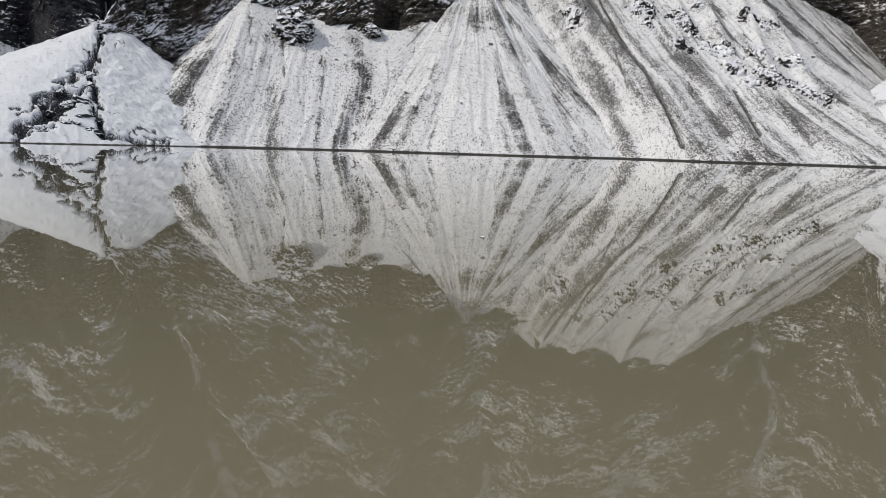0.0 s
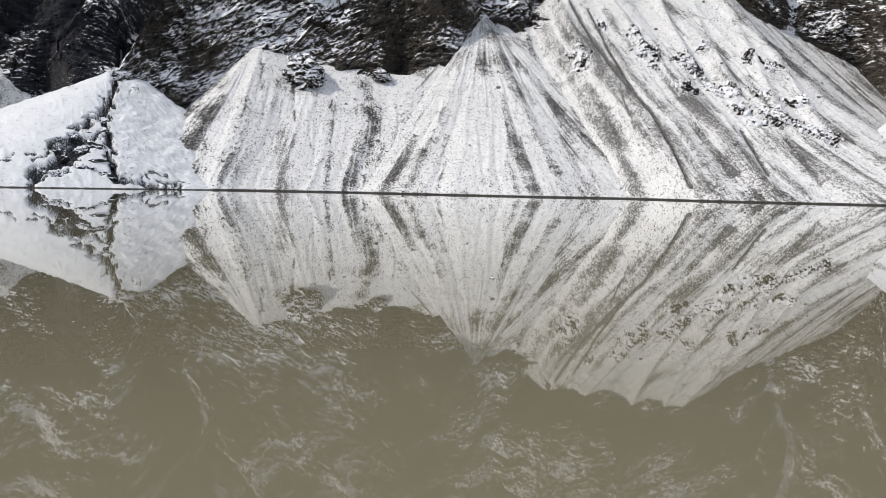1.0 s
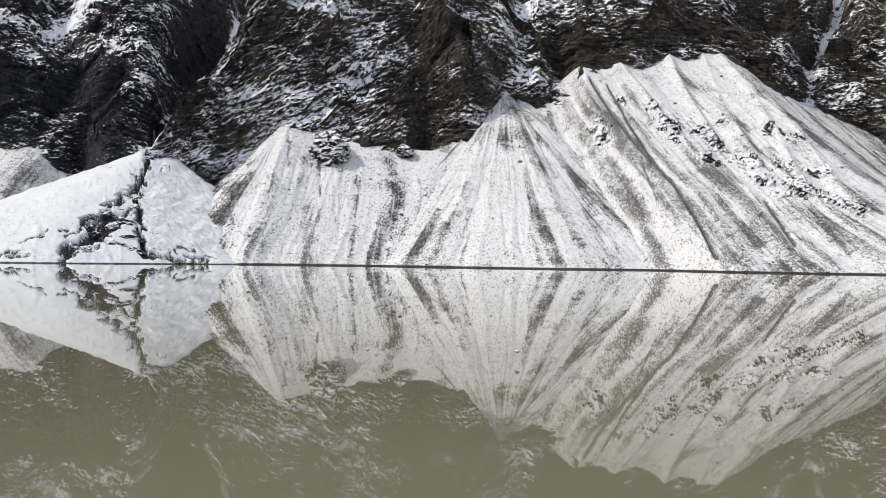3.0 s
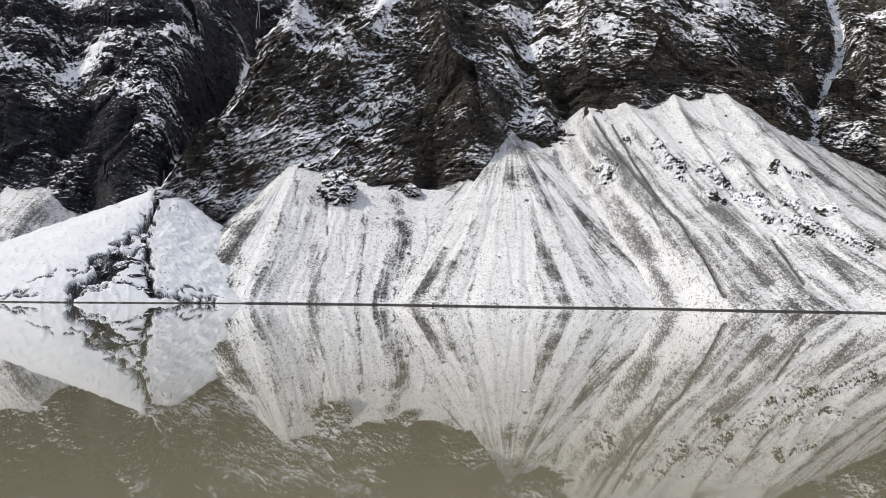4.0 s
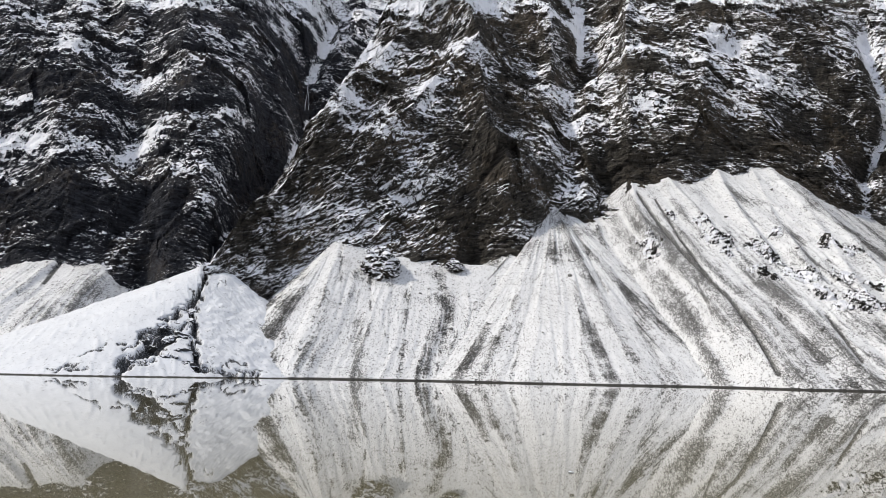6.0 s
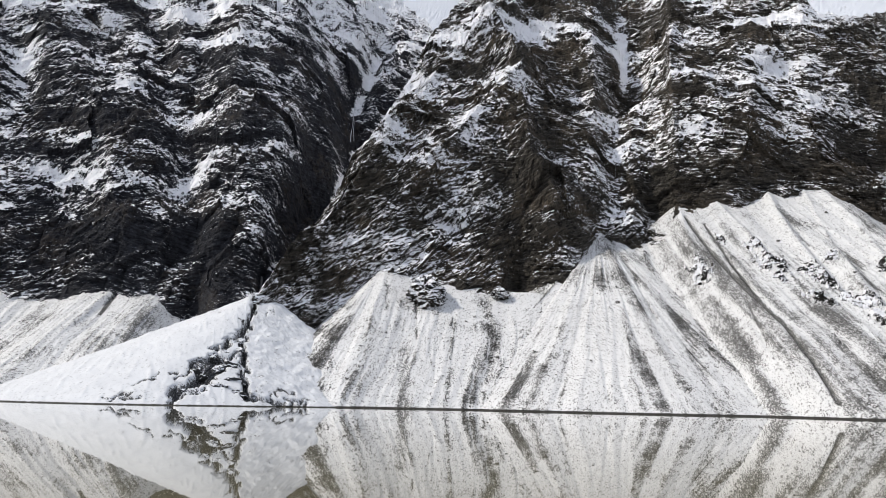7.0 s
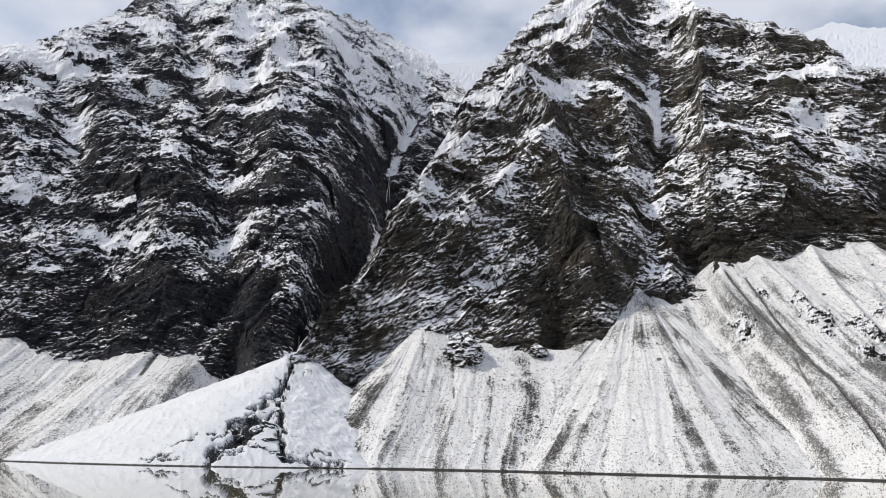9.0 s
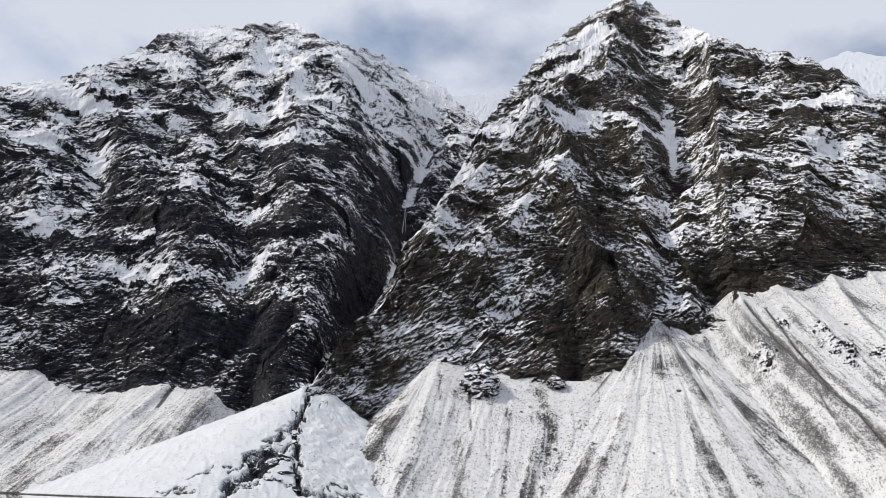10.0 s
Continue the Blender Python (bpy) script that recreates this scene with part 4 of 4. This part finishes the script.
def ground():
    """One sheet to the horizon: the lake's bed, the near shore on which the camera stands, and the land around."""
    rr = np.concatenate([np.linspace(0.0, 40, 60), np.geomspace(42, 4600, 70)])
    th = np.linspace(0, 2 * np.pi, 161)
    T, Rr = np.meshgrid(th, rr, indexing="ij")
    x, y = Rr * np.sin(T), Rr * np.cos(T)
    shore = 2.0 - 0.004 * x * np.sign(x) - 0.0006 * x * x / (1 + 0.002 * np.abs(x))
    rise = shore - y
    bank = np.where(rise > 0, np.minimum(1.25 + 0.05 * np.maximum(rise - 8, 0), 0.62 * rise), np.maximum(-6, 0.16 * rise))
    far = step(560, 760, np.hypot(x, y - 60))
    z = bank * (1 - far) + far * np.maximum(bank, 4.0 + 26 * step(800, 2500, Rr) * (1 + fbm(x / 500, y / 500, 0, 3, 90)))
    z = z + np.where(bank > 0, 0.08 * fbm(x / 1.5, y / 1.5, 0, 3, 91), 0)
    ob = mesh_thing("ground", grid_mesh("ground", np.stack([x, y, z], -1), True, True), GRAVEL)
    tagged(ob, "grey gravel shore and lake bed", "ground", kind="structure")


ground()


# ---------------------------------------------------------------- loose stones on the fans
CUBE = np.array([(x, y, z) for x in (-1, 1) for y in (-1, 1) for z in (-1, 1)], float)
CUBE_FACES = np.array([(0, 1, 3, 2), (4, 6, 7, 5), (0, 4, 5, 1), (2, 3, 7, 6), (0, 2, 6, 4), (1, 5, 7, 3)])


def loose_stones(key, count, seed):
    """Thousands of small stones half sunk in the snow, in one mesh."""
    points, stone = fan_surfaces[key]
    rng = np.random.default_rng(seed)
    flat, weight = points.reshape(-1, 3), (np.clip(stone.ravel(), 0, 1) ** 3.0 + 0.0015)
    dist = np.hypot(flat[:, 0] - flat[0, 0], flat[:, 1] - flat[0, 1])
    weight = weight * (flat[:, 2] > 0.3) * (dist + 3)
    weight = weight * (flat[:, 2] >= apron(flat[:, 0], flat[:, 1]) - 1.5)
    pick = rng.choice(len(flat), count, p=weight / weight.sum())
    size = 0.09 + 0.17 * rng.random(count) ** 3 + 0.15 * (rng.random(count) > 0.99)
    shape = CUBE[None] * (0.7 + 0.6 * rng.random((count, 1, 3))) + 0.45 * rng.standard_normal((count, 8, 3)) * 0.6
    turn = rng.random(count) * 2 * np.pi
    c, s = np.cos(turn)[:, None], np.sin(turn)[:, None]
    v = np.stack([shape[..., 0] * c - shape[..., 1] * s, shape[..., 0] * s + shape[..., 1] * c, 0.75 * shape[..., 2]], -1) * size[:, None, None]
    v = v + flat[pick][:, None, :] + np.array([0, 0, 0.1])
    faces = (CUBE_FACES[None] + 8 * np.arange(count)[:, None, None]).reshape(-1, 4)
    ob = mesh_thing("loose_stone_cover", raw_mesh("loose_stone_cover", v.reshape(-1, 3), faces), STONE, fan_objects[key])
    tagged(ob, "grey loose stones half buried in snow", kind="stuff")


for n, (key, count) in enumerate((("left", 2200), ("middle", 2200), ("great", 4200), ("slot", 400), ("slope", 5200), ("far_slope", 2200))):
    loose_stones(key, count, 100 + n)


def lump(name, seed, size, detail, rough, blocks=0.0, taper=0.0, crumple=0.06):
    """A broken block of rock: a ball pushed out of shape and cut into beds."""
    bm = bmesh.new()
    bmesh.ops.create_icosphere(bm, subdivisions=detail, radius=1.0)
    co = np.array([v.co for v in bm.verts])
    k = 1 + rough * 0.55 * ridged(co[:, 0] * 1.3, co[:, 1] * 1.3, co[:, 2] * 1.3, 3, seed) - rough * 0.35 + rough * 0.18 * fbm(co[:, 0] * 6, co[:, 1] * 6, co[:, 2] * 6, 2, seed + 1)
    co = co * k[:, None] * np.array(size)
    co[:, :2] *= (1 - taper * np.clip(co[:, 2] / size[2], -0.5, 1))[:, None]
    if blocks:
        k = 2.6 / np.array(size)
        co = co * (1 + blocks * facets(*(co * k).T, seed + 9) + 0.4 * blocks * facets(*(co * 2.2 * k).T, seed + 10))[:, None]
    co = co + crumple * min(size) * np.stack([fbm(co[:, 0] * 9 / min(size), co[:, 1] * 9 / min(size), co[:, 2] * 14 / min(size), 2, seed + c) for c in (5, 6, 7)], -1)
    for v, p in zip(bm.verts, co):
        v.co = p
    me = bpy.data.meshes.new(name)
    bm.to_mesh(me)
    bm.free()
    return me


# ---------------------------------------------------------------- rock humps at the cliff's foot
for az, el, size in ((-11.65, 8.3, (8.4, 7.5, 8.6)), (-5.8, 8.4, (4.4, 3.4, 2.8))):
    p = surface_at(az, el - 0.1)
    p = p * (1 - 5.0 / np.hypot(p[0], p[1]))
    ob = mesh_thing("rock_hump", lump("rock_hump", 203, size, 5, 0.3, 0.16, 0.0, 0.015), OUTCROP_ROCK)
    ob.matrix_world = pose(p[0], p[1] + 1.5, p[2] - 0.2 * size[2], 0, 8, 40)
    tagged(ob, "dark rounded rock hump capped with snow above the scree", "rock", "rock humps at the cliff's foot")

# ---------------------------------------------------------------- bedrock that breaks through the ribs of the slope: azimuth, elevation, half width, half length
OUTCROPS = [(9.2, 9.7, 3.6, 4.0), (13.0, 11.6, 3.0, 2.4), (14.1, 10.3, 4.6, 3.8), (14.5, 9.4, 2.6, 2.0), (16.8, 9.4, 4.2, 3.0), (17.6, 8.6, 3.2, 2.6), (17.0, 7.6, 3.0, 2.2), (18.9, 7.4, 2.4, 2.0), (19.8, 7.2, 3.2, 3.0), (20.7, 6.0, 2.6, 2.8),
            (21.4, 9.6, 3.0, 2.4), (22.8, 8.7, 3.4, 2.4), (22.2, 7.0, 2.6, 3.0), (23.1, 5.7, 3.4, 4.0), (23.4, 5.0, 3.0, 2.6), (22.0, 5.0, 2.0, 2.2), (25.1, 4.5, 2.8, 2.8), (26.4, 3.9, 3.2, 2.4), (24.5, 6.3, 2.8, 2.4), (18.0, 10.4, 2.4, 2.0), (10.7, 12.1, 2.2, 2.0)]


def outcrop(n, az, el, w, h):
    """Stepped ledges of bedrock that rise out of the slope and sink into it at their ragged edges."""
    grid = fan_surfaces["slope"][0]
    a, e = seen(grid)
    front = np.hypot(a - az, e - el) + 9.0 * (grid[..., 2] < 0.5)
    i, j = np.unravel_index(front.argmin(), front.shape)
    di, dj = int(1.5 * w / 0.5), int(1.5 * h / 0.68)
    sub = grid[max(i - di, 0):i + di + 1, max(j - dj, 0):j + dj + 1]
    for axis in (0, 1):
        sub = np.moveaxis(sub, axis, 0)
        fine = np.empty((2 * len(sub) - 1, *sub.shape[1:]))
        fine[::2], fine[1::2] = sub, (sub[:-1] + sub[1:]) / 2
        sub = np.moveaxis(fine, 0, axis)
    x, y, z = sub[..., 0], sub[..., 1], sub[..., 2]
    u, t = np.linspace(-1.5, 1.5, x.shape[0])[:, None], np.linspace(-1.5, 1.5, x.shape[1])[None, :]
    ragged = 0.95 * fbm(x / 3.2, y / 3.2, z / 3.2, 4, 210 + n, 0.65)
    mask = 1 - step(0.45, 1.0, np.hypot(u - 0.3 * t, t) + ragged)
    q = (z + 0.25 * x + 1.6 * fbm(x / 4, y / 4, z / 4, 3, 240 + n)) / 1.5
    tread = (np.floor(q) + step(0.62, 1.0, q - np.floor(q)) - q + 0.5) * 1.5
    lift = mask * (0.7 + 1.2 * tread + 0.7 * facets(x / 2.2, y / 2.2, z / 1.3, 270 + n) + 0.2 * ridged(x / 1.3, y / 1.3, z, 1, 290 + n)) - 0.55 * (1 - mask)
    p = np.stack([x, y - 0.55 * lift, z + 0.75 * lift], -1)
    ob = mesh_thing("rock_outcrop", grid_mesh("rock_outcrop", p, False, True, snow=np.full(x.shape, 0.12) + 0.4 * fbm(x / 6, y / 6, z / 6, 2, 310 + n)), OUTCROP_ROCK)
    tagged(ob, "broken dark bedrock outcrop standing out of the snowy scree", "rock outcrop", "outcrops on the scree")


for n, (az, el, w, h) in enumerate(OUTCROPS):
    outcrop(n, az, el, 1.2 * w, 1.9 * h)

# ---------------------------------------------------------------- rock towers beside the snow couloir
for n, (az, el, size, taper) in enumerate(((21.6, 13.0, (10, 8, 13), 0.7), (26.6, 11.0, (8, 8, 20), 0.45), (4.9, 12.6, (9, 7, 12), 0.4))):
    p = surface_at(az, el - 0.6)
    ob = mesh_thing("rock_tower", lump("rock_tower", 600 + n, size, 6, 0.75, 0.0, taper), ROCK_RIGHT)
    ob.matrix_world = pose(p[0] + 3, p[1] + 10, p[2] + (3.0 if n == 0 else -1.0), 0, 0, 20 * n)
    tagged(ob, "craggy rock tower streaked with snow at the foot of the cliff", "rock tower", "rock towers under the cliff")

# ---------------------------------------------------------------- single boulders
boulder_shapes = [lump("boulder", 300 + k, (1, 0.8, 0.7), 2, 0.7) for k in range(5)]
for me in boulder_shapes:
    me.materials.append(STONE)
rng = np.random.default_rng(5)
for k in range(90):
    key = ("left", "middle", "great", "great", "slope", "slope", "slope", "slope", "middle")[k % 9]
    points, stone = fan_surfaces[key]
    flat = points.reshape(-1, 3)
    good = np.flatnonzero((flat[:, 2] > 0.4) & (flat[:, 2] > apron(flat[:, 0], flat[:, 1]) - 1.0))
    p = flat[rng.choice(good)]
    size = 0.32 + 0.75 * rng.random() ** 3.5
    ob = new("boulder", boulder_shapes[k % 5])
    ob.matrix_world = pose(p[0], p[1], p[2] + 0.2 * size, 20 * rng.random(), 20 * rng.random(), 360 * rng.random()) @ Matrix.Scale(size, 4)
    tagged(ob, "grey angular boulder with a cap of snow on the scree", "boulder", "boulders on the scree")


# ---------------------------------------------------------------- collapsed snow in the stream hollow
def block_material():
    m = Nodes("dirty_snow_block")
    n = m.noise(0.9, 5, 0.65)
    cover = m.span(m.math("ADD", m.normal_z(), m.math("MULTIPLY", m.math("SUBTRACT", n, 0.5), 1.2)), 0.30, 0.75)
    m.bump(n, 0.3)
    return m.done(m.mix(cover, (0.03, 0.031, 0.034), (0.66, 0.68, 0.72)), 0.7)


BLOCK = block_material()
blocks = [(-26.5, 3.3, 1.5), (-27.1, 2.2, 1.3), (-28.0, 1.6, 1.2), (-25.9, 2.5, 2.0), (-25.6, 4.2, 1.3), (-25.8, 3.6, 1.5), (-25.9, 1.4, 2.4), (-26.6, 1.0, 2.2), (-25.7, 0.5, 1.9), (-27.4, 3.0, 1.0),
          (-28.6, 1.9, 1.1), (-29.2, 0.4, 1.0), (-28.3, 0.5, 1.2), (-27.3, 0.9, 1.5)]
for n, (az, el, size) in enumerate(blocks):
    p = surface_at(az, el)
    ob = mesh_thing("snow_block", lump("snow_block", 400 + n, (1.7 * size, 1.1 * size, 0.75 * size), 3, 0.75), BLOCK, snow_cone, "tilted block of dirty collapsed snow")
    ob.matrix_world = pose(p[0], p[1], p[2] - 0.95 * size, 25 * math.sin(n * 1.7), 30 * math.cos(n * 2.9), 70 * n)


# ---------------------------------------------------------------- waterfalls in the gully
def fall_material(name, thin, thick):
    m = Nodes(name)
    n = m.noise(0.8, 4, 0.6, (4, 4, 0.3))
    m.bump(n, 0.2)
    return m.done(m.mix(n, thin, thick), 0.35)


FALL = fall_material("falling_water", (0.30, 0.32, 0.35), (0.62, 0.64, 0.68))
# same water, with the slot's shade put into a darker colour
DARK_FALL = fall_material("shaded_falling_water", (0.03, 0.031, 0.033), (0.085, 0.088, 0.092))


def wall_range(az, el):
    col = int(np.abs(L_AZ - az).argmin())
    return float(np.interp(el, L_EL[col], L_R[col]))


def waterfall(strands, label, material):
    """Thin falling strands, each a tapered tube, a little in front of the rock."""
    root = new("waterfall")
    tagged(root, label, "waterfall")
    for k, (az0, el0, az1, el1, width) in enumerate(strands):
        n = 18
        rings = []
        for j in range(n):
            t = j / (n - 1)
            az, el = az0 + (az1 - az0) * t + 0.03 * math.sin(5 * t + k), el0 + (el1 - el0) * t
            r = wall_range(az0, el0) * (1 - t) + wall_range(az1, el1) * t - 1.0 - 2.0 * math.sin(math.pi * t)
            c = place(np.float64(az), np.float64(el), np.float64(r))
            w = width * (0.6 + 0.6 * t + 0.25 * math.sin(9 * t + 2 * k))
            rings.append([c + np.array([w * math.cos(a), 0.4 * w * math.sin(a), 0]) for a in np.linspace(0, 2 * np.pi, 9)])
        mesh_thing(("upper_strand", "lower_strand", "side_strand")[k], grid_mesh("strand", np.array(rings), True), material, root)


waterfall([(-17.98, 22.7, -18.0, 21.3, 0.25), (-18.05, 21.4, -18.15, 19.7, 0.28), (-17.95, 21.4, -17.9, 19.8, 0.18)], "thin white waterfall in the dark gully between the peaks", FALL)
waterfall([(-24.42, 9.0, -24.44, 7.5, 0.5)], "dark grey waterfall in the slot above the avalanche snow", DARK_FALL)

# ---------------------------------------------------------------- a bit of ice on the lake
ob = mesh_thing("ice_chunk", lump("ice_chunk", 500, (0.075, 0.05, 0.03), 3, 0.7), BLOCK)
ob.matrix_world = pose(1.27, 23.4, 0.012)
tagged(ob, "small white chunk of ice floating on the lake", "ice chunk")
